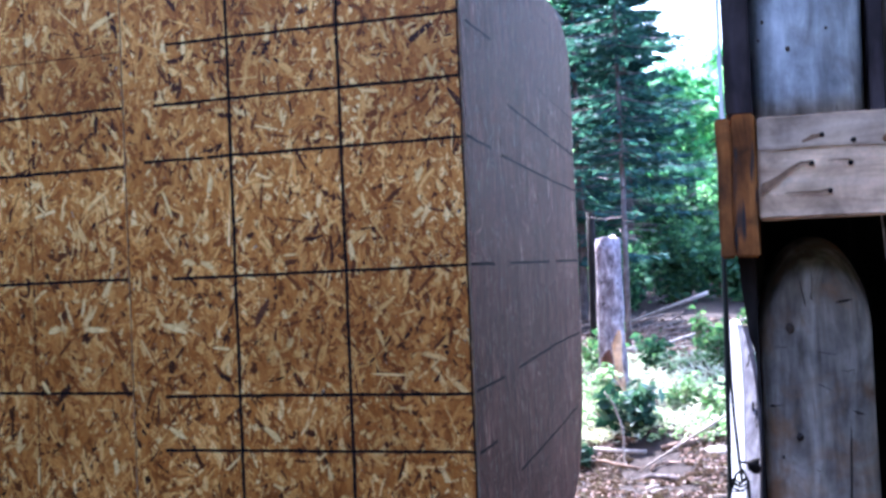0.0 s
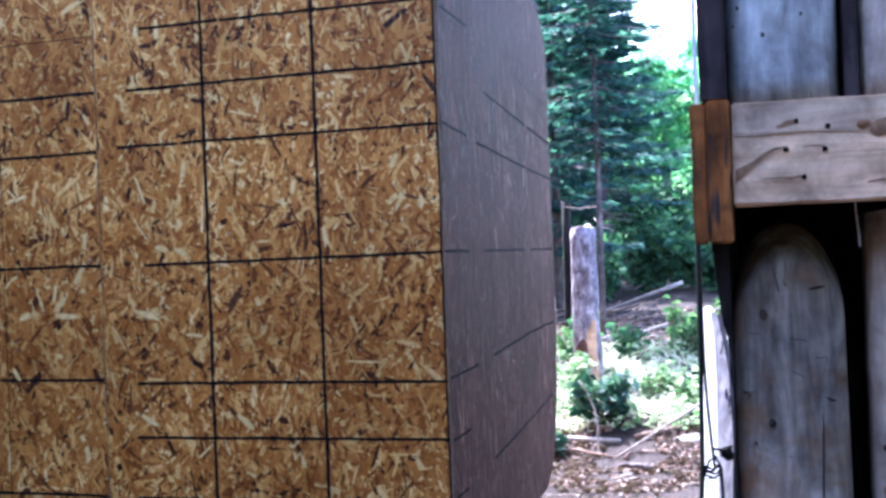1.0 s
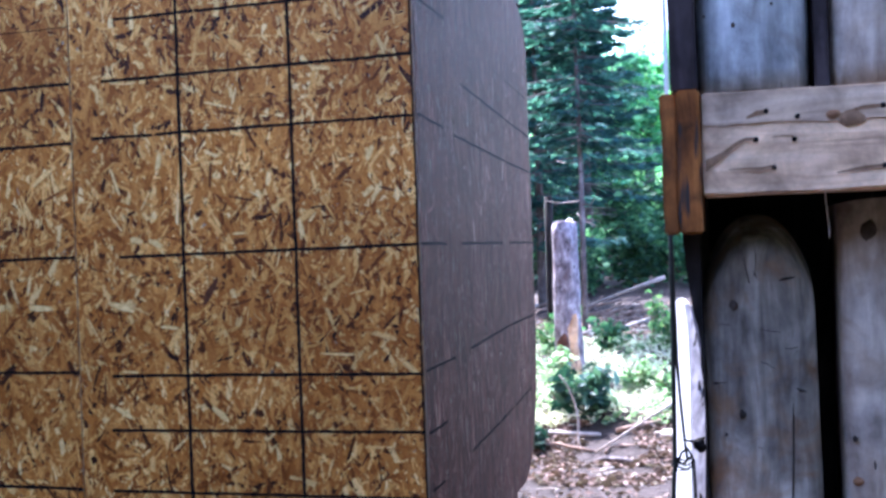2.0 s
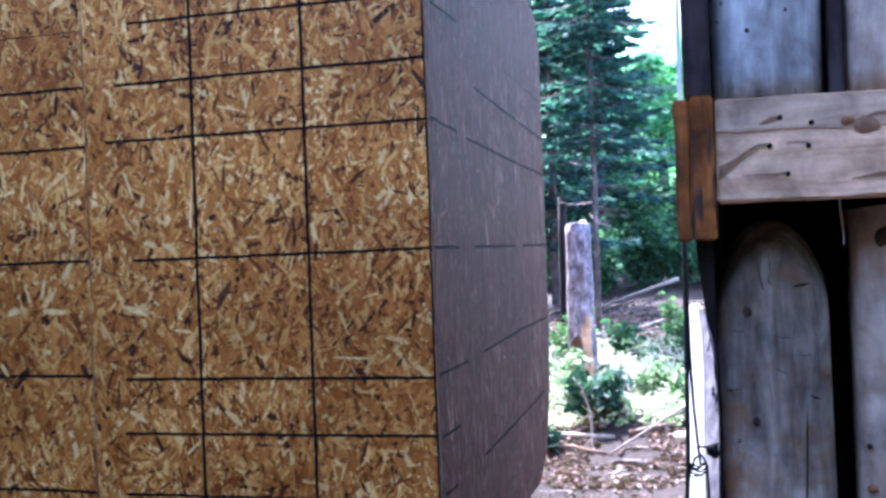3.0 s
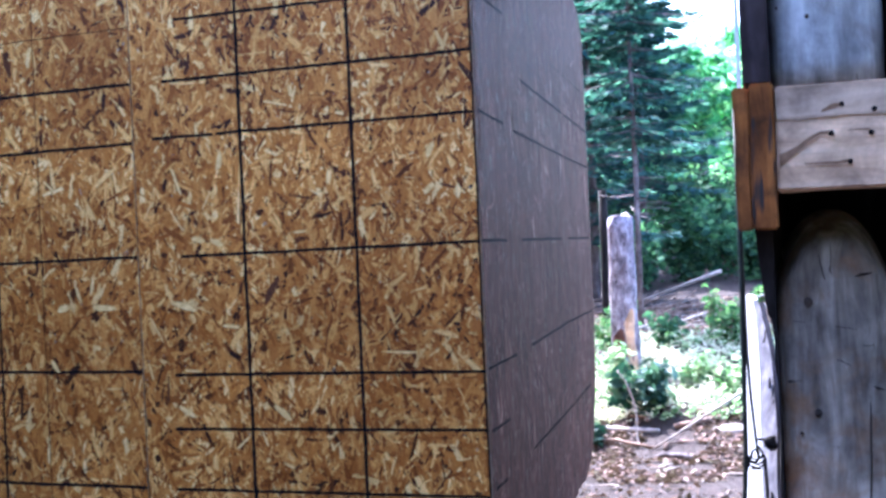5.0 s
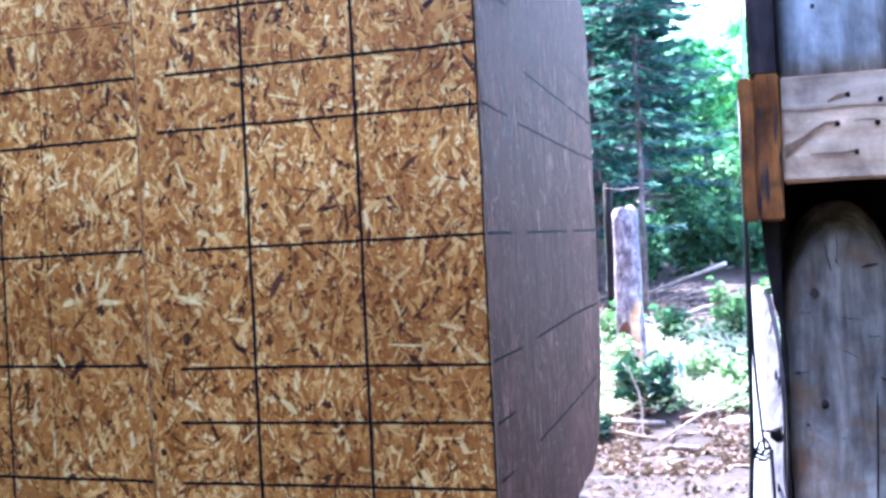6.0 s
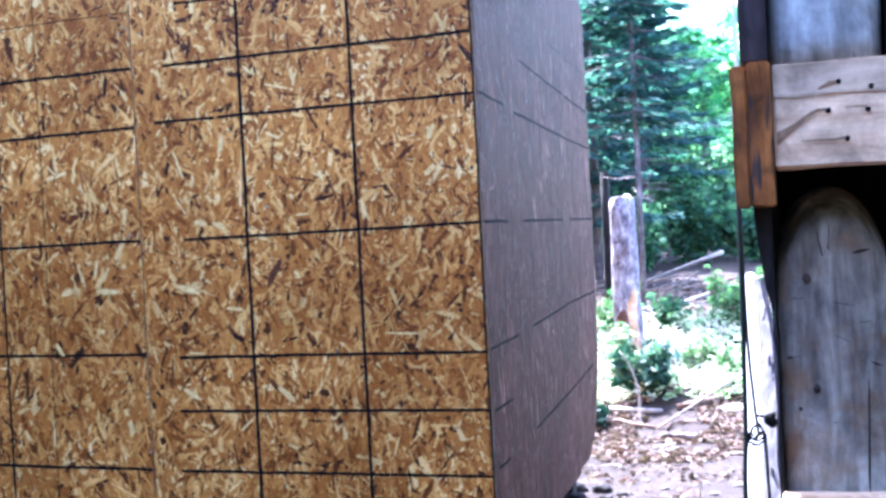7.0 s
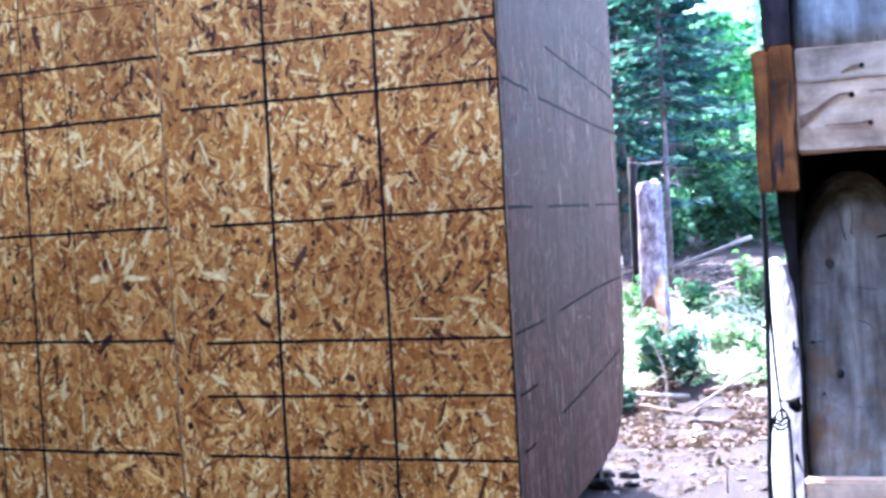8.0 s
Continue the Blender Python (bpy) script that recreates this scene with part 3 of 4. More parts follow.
# boarding behind the slabs, closing the barn; shade of the gaps is in its colour
part("inner_board", box(0.926, 1.93, -1.04, -1.01, -0.1, 3.0), SHADEWOOD, barn, "boarding behind the slabs, near-black for the shade in the gaps")
part("corner_post", box(0.869, 0.9212, -1.585, -1.36, 1.600, 3.0, 0.006, 0.004, 14, 5), POSTWOOD, barn, "dark brown corner post")
part("trim_strip", box(0.8595, 0.8675, -1.582, -1.555, 1.600, 3.0, 0.001, 0.001, 14, 15), WHITE, barn, "thin white strip along the corner post")
part("gap_batten", box(1.143, 1.171, -1.525, -1.42, 1.600, 3.0, 0.003, 0.002, 14, 25), POSTWOOD, barn, "dark batten between two slabs")


def torn_board():
    """The dark end board below the block, torn off to a point on its free side; its near-black stands for the shadow
    gap there.
    """
    bm = bmesh.new()
    pts = [(0.9143, 1.34), (0.879, 1.34), (0.883, 1.28), (0.890, 1.22), (0.896, 1.17), (0.904, 1.145), (0.908, 1.11), (0.906, 1.07), (0.911, 1.03), (0.912, 0.98),
           (0.910, 0.90), (0.906, 0.80), (0.905, 0.70), (0.905, -0.1), (0.9143, -0.1), (0.9143, 1.2)]
    f = [bm.verts.new((x, -1.46, z)) for x, z in pts]
    b = [bm.verts.new((x, -1.08, z)) for x, z in pts]
    bm.faces.new(f)
    bm.faces.new(b[::-1])
    for i in range(len(pts)):
        j = (i + 1) % len(pts)
        bm.faces.new((f[j], f[i], b[i], b[j]))
    return part("end_board", bm, SHADEWOOD, barn, "dark torn end board")


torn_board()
rail = part("rail", box(0.9265, 1.95, -1.60, -1.475, 1.403, 1.597, 0.004, 0.0035, 26, 8), RAIL, barn, "pale sawn plank with dark nails and stains")
for x, z in ((1.026, 1.504), (1.046, 1.556), (1.103, 1.543), (1.096, 1.501), (1.057, 1.450), (1.256, 1.555), (1.255, 1.445)):
    disc("nail", x, -1.603, z, 0.0055, 0.0055, RUST, rail, 0.004, x * 30)
STAIN = plain("brown_stain", (0.16, 0.085, 0.045), (0.30, 0.17, 0.095), 60, 0.9, 0.1)


def streak(pts, widths):
    """A stain drawn out from a nail along the plank."""
    verts, faces = [], []
    for (x, z), w in zip(pts, widths):
        verts += [(x, -1.6042, z - w), (x, -1.6042, z + w)]
    faces = [(2 * i, 2 * i + 1, 2 * i + 3, 2 * i + 2) for i in range(len(pts) - 1)]
    mesh_ob("stain", verts, faces, STAIN, rail)


band_x = [0.929 + i * 0.02 for i in range(52)]
band_z = [1.533 + 0.010 * noise.noise(Vector((x * 9, 0, 4))) + 0.004 * noise.noise(Vector((x * 40, 0, 1))) for x in band_x]
GREYBAND = weathered("greyed_plank_wood", (0.27, 0.175, 0.115), (0.50, 0.345, 0.235), (0.64, 0.465, 0.33), (0.17, 0.11, 0.07), "x", 0.6, 0.2)
mesh_ob("greyed_band", [q for x, z in zip(band_x, band_z) for q in ((x, -1.6028, z), (x, -1.6028, 1.594))], [(2 * i, 2 * i + 1, 2 * i + 3, 2 * i + 2) for i in range(len(band_x) - 1)], GREYBAND, rail)
streak([(1.024, 1.506), (1.005, 1.505), (0.985, 1.494), (0.965, 1.478), (0.945, 1.466), (0.932, 1.458)], [0.003, 0.003, 0.0045, 0.006, 0.009, 0.012])
streak([(1.056, 1.452), (1.035, 1.449), (1.005, 1.450), (0.975, 1.450)], [0.003, 0.003, 0.002, 0.0005])
streak([(1.046, 1.556), (1.03, 1.553), (1.010, 1.545)], [0.003, 0.005, 0.002])
streak([(1.094, 1.507), (1.075, 1.508), (1.055, 1.507)], [0.002, 0.0015, 0.0004])
disc("stain", 1.200, -1.6022, 1.536, 0.026, 0.016, STAIN, rail, 0.0035, 6)
streak([(1.256, 1.555), (1.22, 1.553), (1.19, 1.547)], [0.003, 0.004, 0.001])
streak([(1.255, 1.445), (1.22, 1.442), (1.17, 1.435)], [0.002, 0.004, 0.001])
disc("rail_knot", 1.167, -1.6035, 1.543, 0.014, 0.009, KNOT, rail, 0.004, 2)
low_rail = part("rail", box(0.912, 1.95, -1.51, -1.462, 0.56, 0.769, 0.004, 0.0035, 26, 18), RAIL, barn, "pale sawn plank")
part("block", box(0.8505, 0.8795, -1.615, -1.50, 1.331, 1.597, 0.004, 0.0035, 10, 21), BLOCK, barn, "orange-brown stained wood block")
part("block", box(0.8815, 0.9250, -1.622, -1.50, 1.331, 1.602, 0.004, 0.0035, 10, 27), BLOCK, barn, "orange-brown stained wood block")
# Dark crack between the two block pieces.
disc("rot_mark", 0.8835, -1.617, 1.372, 0.005, 0.034, HOLE, barn, 0.006, 3)
# Unseen filler, and side boarding set to stop sunlight leaking onto the slabs.
part("block_backing", box(0.862, 0.926, -1.498, -1.28, 1.336, 1.60), SHADEWOOD, barn)
part("barn_side", box(0.9145, 0.9300, -1.355, 0.9, -0.1, 3.0), SHADEWOOD, barn, "dark side boarding")
part("barn_back", box(0.962, 1.93, 0.87, 0.9, -0.1, 3.0), SHADEWOOD, barn, "dark back boarding")
part("barn_end", box(1.932, 1.96, -1.5, 0.9, -0.1, 3.0), SHADEWOOD, barn, "dark end boarding")
part("barn_roof", box(0.90, 1.96, -1.45, 0.9, 3.002, 3.04), ROOFING, barn, "dark felt roof")

# pale post, white board, cable and wire tie behind the corner
def leaning_board(name, outline, mat):
    """A flat split board with a ragged outline, leaning back and turned a little."""
    bm = bmesh.new()
    fa = [bm.verts.new((x, -0.915 - (x - 0.818) * 0.78 + (z - 0.575) * 0.45, z)) for x, z in outline]
    fb = [bm.verts.new((x + 0.012, -0.899 - (x - 0.818) * 0.78 + (z - 0.575) * 0.45, z)) for x, z in outline]
    bm.faces.new(fa), bm.faces.new(fb[::-1])
    for i in range(len(outline)):
        j = (i + 1) % len(outline)
        bm.faces.new((fa[j], fa[i], fb[i], fb[j]))
    return part(name, bm, mat)


board = leaning_board("white_board", [(0.8154, 0.5605), (0.8612, 0.5682), (0.8622, 0.8182), (0.8656, 0.978), (0.8633, 1.0811), (0.8545, 1.157), (0.842, 1.1694), (0.8308, 1.1625), (0.8272, 0.975), (0.8199, 0.7741)], WHITE)
tagged(board, "white painted broken board leaning by the barn", "board")
board = leaning_board("bark_slab", [(0.852, -0.05), (0.905, -0.05), (0.9035, 0.5084), (0.9048, 0.6164), (0.8957, 0.7264), (0.9011, 0.842), (0.8994, 0.9404), (0.8945, 1.021), (0.8842, 1.0823), (0.8702, 1.1501), (0.8671, 1.0814), (0.8683, 0.9782), (0.8648, 0.8185), (0.8638, 0.5641), (0.851, 0.5574)], BIRCH)
tagged(board, "pale bark-edged slab leaning by the barn corner", "board")
for x, z, rx, rz in ((0.888, 0.955, 0.003, 0.016), (0.884, 0.70, 0.004, 0.012)):
    disc("bark_spot", x, -0.916 - (x - 0.818) * 0.78 + (z - 0.575) * 0.45, z, rx, rz, HOLE, board, 0.006, z * 50)


def cable(name, pts, r, mat, parent=None):
    return mesh_ob(name, *tube(pts, [r] * len(pts), 8), mat, parent, smooth=True)


thread = cable("thread", [(1.155, -1.50, 1.402), (1.157, -1.498, 1.37), (1.160, -1.497, 1.34), (1.161, -1.497, 1.315)], 0.0011, WHITE)
tagged(thread, "short pale thread hanging from the plank", "thread")
cord = cable("cable", [(0.838, -0.985, 1.62), (0.838, -0.985, 1.3), (0.835, -0.985, 1.1), (0.832, -0.985, 0.95), (0.829, -0.985, 0.80), (0.822, -0.985, 0.70), (0.82, -0.985, 0.5), (0.82, -0.985, -0.06)], 0.0058, RUBBER)
tagged(cord, "thin black cable hanging beside the barn corner", "cable")
cable("cable_strand", [(0.840, -0.98, 1.3), (0.842, -0.98, 1.05), (0.846, -0.98, 0.95), (0.853, -0.98, 0.85), (0.858, -0.98, 0.80)], 0.0038, RUBBER, cord)
hook = mesh_ob("wire_tie", *tube([(0.822, -0.98, 0.788), (0.835, -0.99, 0.801), (0.85, -0.99, 0.794), (0.868, -0.985, 0.811), (0.86, -0.99, 0.831), (0.845, -0.99, 0.821), (0.83, -0.99, 0.778), (0.862, -0.99, 0.781)], [0.0035] * 8, 8), RUST)
tagged(hook, "twisted dark wire tie round the board", "wire")
cable("wire_strand", [(0.85, -0.985, 0.851), (0.862, -0.99, 0.848), (0.872, -0.985, 0.846)], 0.003, RUST, hook)
for z in (0.784, 0.793, 0.804):
    cable("wire_strand", [(0.824, -0.985, z), (0.838, -0.995, z + 0.004), (0.855, -0.995, z - 0.003), (0.872, -0.985, z + 0.006)], 0.0028, RUST, hook)
cable("wire_strand", [(0.872, -0.99, 0.806), (0.876, -0.98, 0.636), (0.876, -0.98, 0.536)], 0.004, RUST, hook)
bm = bmesh.new()
bmesh.ops.create_icosphere(bm, subdivisions=2, radius=0.017)
for vt in bm.verts:
    vt.co *= 1 + 0.8 * noise.noise(vt.co * 90)
    vt.co += Vector((0.888, -0.90, 0.826))
part("knob", bm, RUST, hook, smooth=True)

# ---------------------------------------------------------------- the clearing
stump = new("tree_stump")
tagged(stump, "tall grey snag, bark torn off at its foot", "tree stump")
SX, SY = -0.250, 6.1
pts, rad = [], []
for i in range(13):
    z = 0.2 + (1.50 - 0.2) * i / 12
    pts.append((SX + 0.006 * (1.0 - i / 12) + 0.006 * math.sin(i), SY, z))
    rad.append(0.108 - 0.006 * i / 12)
mesh_ob("trunk", *tube(pts, rad, 24, 0.16, 1.0, 0.06), STUMPBARK, stump, smooth=True)


def trunk_patch(name, rows, mat, proud, label):
    """A place where the bark is gone: a curved shell let into the trunk. rows: height, left and right edge from the axis."""
    verts, n = [], 8
    for z, xl, xr in rows:
        for k in range(n + 1):
            x = xl + (xr - xl) * k / n
            y = math.sqrt(max(0.0, (0.112 + proud) ** 2 - x * x)) + 0.004 * noise.noise(Vector((x * 40, z * 14, 3)))
            verts.append((SX + x, SY - (y - 0.03 if k in (0, n) else y), z))
    w = n + 1
    faces = [(j * w + k, j * w + k + 1, (j + 1) * w + k + 1, (j + 1) * w + k) for j in range(len(rows) - 1) for k in range(n)]
    mesh_ob(name, verts, faces, mat, stump, label)


trunk_patch("inner_bark", [(0.28, -0.100, 0.05), (0.40, -0.100, 0.045), (0.50, -0.095, 0.03), (0.57, -0.09, 0.02), (0.61, -0.06, 0.01), (0.64, -0.03, 0.0)], REDBARK, 0.003, "reddish inner bark at the foot")
trunk_patch("bare_wood", [(0.28, 0.015, 0.106), (0.40, 0.014, 0.104), (0.46, 0.020, 0.098), (0.54, 0.018, 0.085), (0.60, 0.010, 0.086), (0.68, 0.004, 0.088), (0.74, 0.035, 0.086), (0.79, 0.058, 0.078)], RAWWOOD, 0.008, "orange bare wood where the bark is gone")

snag = mesh_ob("broken_tree", *tube([(-0.685, 8.6, 0.3), (-0.69, 8.6, 0.9), (-0.69, 8.6, 1.4), (-0.695, 8.6, 1.80)], [0.054, 0.05, 0.046, 0.04], 14, 0.12, 4.0, 0.03), SHADEWOOD, smooth=True)
tagged(snag, "dark bare trunk standing in the shade of firs", "tree stump")


def stick(name, pts, r0, r1, mat, label, category="branch", group=""):
    n = len(pts)
    ob = mesh_ob(name, *tube(pts, [r0 + (r1 - r0) * i / (n - 1) for i in range(n)], 8, 0.25, pts[0][0] * 9), mat, smooth=True)
    return tagged(ob, label, category, group)


stick("leaning_log", [(-0.60, 9.2, 0.63), (-0.42, 9.1, 0.70), (-0.05, 9.0, 0.83), (0.18, 9.0, 0.905), (0.385, 9.0, 0.975)], 0.007, 0.020, DEADWOOD, "pale dead log leaning on the brown slope", "log")
stick("bent_twig", [(-0.12, 4.40, 0.48), (-0.065, 4.40, 0.405), (-0.02, 4.38, 0.29), (0.0, 4.36, 0.19), (0.0, 4.32, 0.05), (0.035, 4.26, -0.015), (0.10, 4.22, -0.02)], 0.005, 0.009, DEADWOOD, "bent grey dead twig over the herbs")
stick("fallen_branch", [(0.10, 4.2, -0.01), (0.26, 4.3, 0.08), (0.44, 4.36, 0.19), (0.66, 4.42, 0.32)], 0.007, 0.011, DEADWOOD, "straight grey dead branch propped on herbs")
stick("pale_log", [(-0.42, 4.66, 0.075), (-0.25, 4.62, 0.07), (-0.08, 4.60, 0.062), (0.12, 4.56, 0.06)], 0.024, 0.018, DEADWOOD, "pale dead log lying at the edge of the herbs", "log", "logs at the herbs")
stick("pale_log", [(0.48, 4.46, 0.045), (0.60, 4.48, 0.05), (0.74, 4.50, 0.055), (0.95, 4.54, 0.06)], 0.046, 0.040, DEADWOOD, "thick pale dead log lying at the edge of the herbs", "log", "logs at the herbs")
stick("thin_twig", [(0.50, 2.25, -0.09), (0.497, 2.26, 0.03), (0.505, 2.27, 0.12)], 0.004, 0.002, BROWNWOOD, "thin bare twig standing in the earth")


def clod(x, y, w, h, seed, mat, label, category):
    """A lump of earth or a stone, half sunk in the ground."""
    bm = bmesh.new()
    bmesh.ops.create_icosphere(bm, subdivisions=3, radius=1)
    for vt in bm.verts:
        q = 1 + 0.35 * noise.noise(vt.co * 1.7 + Vector((seed, 0, 0))) + 0.10 * noise.noise(vt.co * 6 + Vector((0, seed, 0)))
        vt.co = Vector((vt.co.x * w * q, vt.co.y * w * 0.8 * q, vt.co.z * h * q))
    ob = part("shade_clod" if category == "clod" else "stone", bm, mat, smooth=True)
    ob.location = (x, y, ground_z(x, y) + h * 0.25)
    tagged(ob, label, category, "lumps by the shed" if category == "clod" else "stones on the earth")


# Dark lumps added in place of the black shade under the shed's edge.
for k, (x, y, w, h) in enumerate(((-0.13, 2.36, 0.075, 0.040), (-0.03, 2.62, 0.060, 0.035), (0.02, 2.40, 0.045, 0.022), (-0.17, 2.66, 0.060, 0.045), (0.09, 2.52, 0.035, 0.018))):
    clod(x, y, w, h, k * 3.1, SHADE_EARTH, "dark lump of earth standing for the shade under the shed", "clod")
for k, (x, y, w) in enumerate(((0.30, 2.62, 0.020), (0.55, 2.50, 0.026), (0.42, 2.95, 0.022), (0.18, 2.90, 0.018), (0.66, 2.75, 0.030), (0.60, 2.32, 0.024), (0.24, 3.25, 0.022), (0.50, 3.35, 0.02))):
    clod(x, y, w, w * 0.5, 20 + k * 2.3, PEBBLE, "small pale grey stone on the bare earth", "stone")
stick("dark_branch", [(0.10, 3.98, -0.03), (0.20, 4.00, -0.005), (0.31, 3.97, -0.008), (0.40, 3.95, -0.03)], 0.014, 0.020, BARK, "dark brown rotten branch on the leaf litter")
for i in range(44):
    x = -0.75 + 1.75 * rnd.random()
    y = 4.25 + 0.75 * rnd.random() if i < 16 else 3.0 + 1.3 * rnd.random()
    a, ln = rnd.uniform(-0.8, 0.8), rnd.uniform(0.12, 0.5) if i < 16 else rnd.uniform(0.08, 0.25)
    r = rnd.uniform(0.006, 0.020) if i < 16 else rnd.uniform(0.003, 0.007)
    dx, dy = math.cos(a) * ln / 2, math.sin(a) * ln / 2
    bend = rnd.uniform(-0.06, 0.06)
    ps = [(x + dx * q + bend * math.sin(3 * q), y + dy * q + bend * (1 - q * q), ground_z(x + dx * q, y + dy * q) + r * 0.7 + 0.02 * rnd.random()) for q in (-1, -0.6, -0.2, 0.2, 0.6, 1)]
    stick("lying_branch", ps, r, r * 0.7, DEADWOOD if i % 2 else BROWNWOOD, "grey dead branch lying on the leaf litter" if i % 2 else "brown dead branch lying on the leaf litter", "branch", "branches on the ground")
for i in range(75):
    x = -1.6 + 2.6 * rnd.random()
    y = 7.2 + 3.0 * rnd.random()
    a, ln = rnd.uniform(-0.6, 0.6), rnd.uniform(0.3, 1.0)
    r = rnd.uniform(0.008, 0.022)
    dx, dy = math.cos(a) * ln / 2, math.sin(a) * ln / 2
    lift = rnd.uniform(0.0, 0.16)
    ps = [(x + dx * q, y + dy * q, ground_z(x + dx * q, y + dy * q) + r * 0.7 + lift * max(0, q)) for q in (-1, -0.4, 0.2, 1)]
    stick("brush_branch", ps, r, r * 0.5, BROWNWOOD if i % 4 else DEADWOOD, "dead brown branch in the brush heap" if i % 4 else "pale dead branch in the brush heap", "branch", "brush heap")

def bush(x, y, w, h, n, size, mat, label, aspect=0.55, stems=7):
    """A leafy shrub: thin stems and leaves gathered in clumps along them."""
    b = new("shrub")
    z0 = ground_z(x, y)
    b.location = (x, y, z0)
    tagged(b, label, "shrub", "shrubs in the clearing")
    cl = []
    sv, sf = [], []
    for s in range(stems):
        a = rng.random() * 6.283
        rr = w * (0.25 + 0.75 * rng.random())
        top = Vector((math.cos(a) * rr, math.sin(a) * rr, h * (0.55 + 0.45 * rng.random())))
        v, f = tube([(0, 0, -0.03), tuple(top * 0.5 + Vector((0, 0, h * 0.12))), tuple(top)], [0.006, 0.004, 0.002], 5)
        sf += [tuple(k + len(sv) for k in q) for q in f]
        sv += v
        for k in range(n // stems):
            t = 0.25 + 0.8 * rng.random()
            c = top * t + Vector(rng.normal(size=3)) * w * 0.20
            cl.append((c.x, c.y, max(c.z, 0.02)))
    mesh_ob("stem_tangle", sv, sf, BROWNWOOD, b)["kind"] = "stuff"
    mesh_ob("foliage", *leaf_cloud(cl, size, aspect, 0.1, 0.5), mat, b)["kind"] = "stuff"
    return b


bush(0.04, 4.92, 0.25, 0.38, 250, 0.115, DARKLEAF, "dark green leafy shrub in front of the snag")
bush(-0.27, 5.35, 0.16, 0.35, 260, 0.06, HERB, "pale green herb clump")
bush(0.30, 5.4, 0.16, 0.30, 260, 0.06, HERB, "pale green herb clump")
bush(0.55, 5.3, 0.16, 0.30, 260, 0.06, HERB, "pale green herb clump")
bush(-0.46, 6.6, 0.14, 0.32, 220, 0.06, LEAF, "green leafy shrub beside the snag")
bush(0.0, 6.9, 0.18, 0.26, 320, 0.07, UNDER, "green leafy shrub behind the snag")
bush(0.53, 6.8, 0.13, 0.30, 220, 0.06, LEAF, "green leafy shrub at the brush heap")
bush(-0.27, 4.30, 0.11, 0.15, 170, 0.06, DARKLEAF, "low green plant at the litter's edge")
for x, y in ((-0.5, 8.3), (0.42, 8.1), (-0.75, 10.2), (0.75, 9.6)):
    bush(x, y, 0.16, 0.22, 160, 0.06, LEAF, "low green plant on the brown slope")
bush(0.33, 7.6, 0.10, 0.50, 150, 0.05, LEAF, "thin blue-green young conifer shoot")


def herbs():
    """Low herbs and dry stalks over the clearing."""
    c, d = [], []
    for _ in range(5200):
        x, y = -1.1 + 2.2 * rng.random(), 4.7 + 2.5 * rng.random() ** 1.2
        k = noise.noise(Vector((x * 2.3, y * 2.3, 8)))
        z = ground_z(x, y)
        # Round patch of extra pale stalks stands for the sun-blown white there.
        if k > (-0.10 if y < 5.6 else 0.12) + 0.75 * max(0.0, 1 - math.hypot((x - 0.32) / 0.40, (y - 5.5) / 0.75)):
            c.append((x, y, z + 0.02 + (0.12 + 0.12 * k) * rng.random()))
        elif rng.random() < 1.0:
            d.append((x, y, z + 0.02 + 0.08 * rng.random()))
    ob = mesh_ob("herb_cover", *leaf_cloud(c, 0.05, 0.6, 0.0, 0.6), HERB)
    tagged(ob, "low pale green herbs covering the sunny clearing", "herbs", kind="stuff")
    ob = mesh_ob("dry_stalks", *leaf_cloud(d, 0.10, 0.12, 0.0, 0.2), STRAW)
    tagged(ob, "bleached dry stalks among the herbs, massed for the sun-blown patch", "stalks", kind="stuff")


herbs()


def litter():
    c = []
    for _ in range(7500):
        x = -0.6 + 1.9 * rng.random()
        y = 3.3 + 1.7 * rng.random() if rng.random() < 0.80 else 2.2 + 1.9 * rng.random()
        if noise.noise(Vector((x * 2.5, y * 2.5, 5))) > -0.15:
            c.append((x, y, ground_z(x, y) + 0.004 + 0.012 * rng.random()))
    for _ in range(2500):
        x, y = -1.8 + 2.8 * rng.random(), 6.8 + 3.6 * rng.random()
        c.append((x, y, ground_z(x, y) + 0.01 + 0.03 * rng.random()))
    ob = mesh_ob("leaf_litter", *leaf_cloud(c, 0.044, 0.5, 0.0, 0.75), LITTER)
    tagged(ob, "brown and pinkish dead leaves on bare earth", "leaf litter", kind="stuff")


litter()


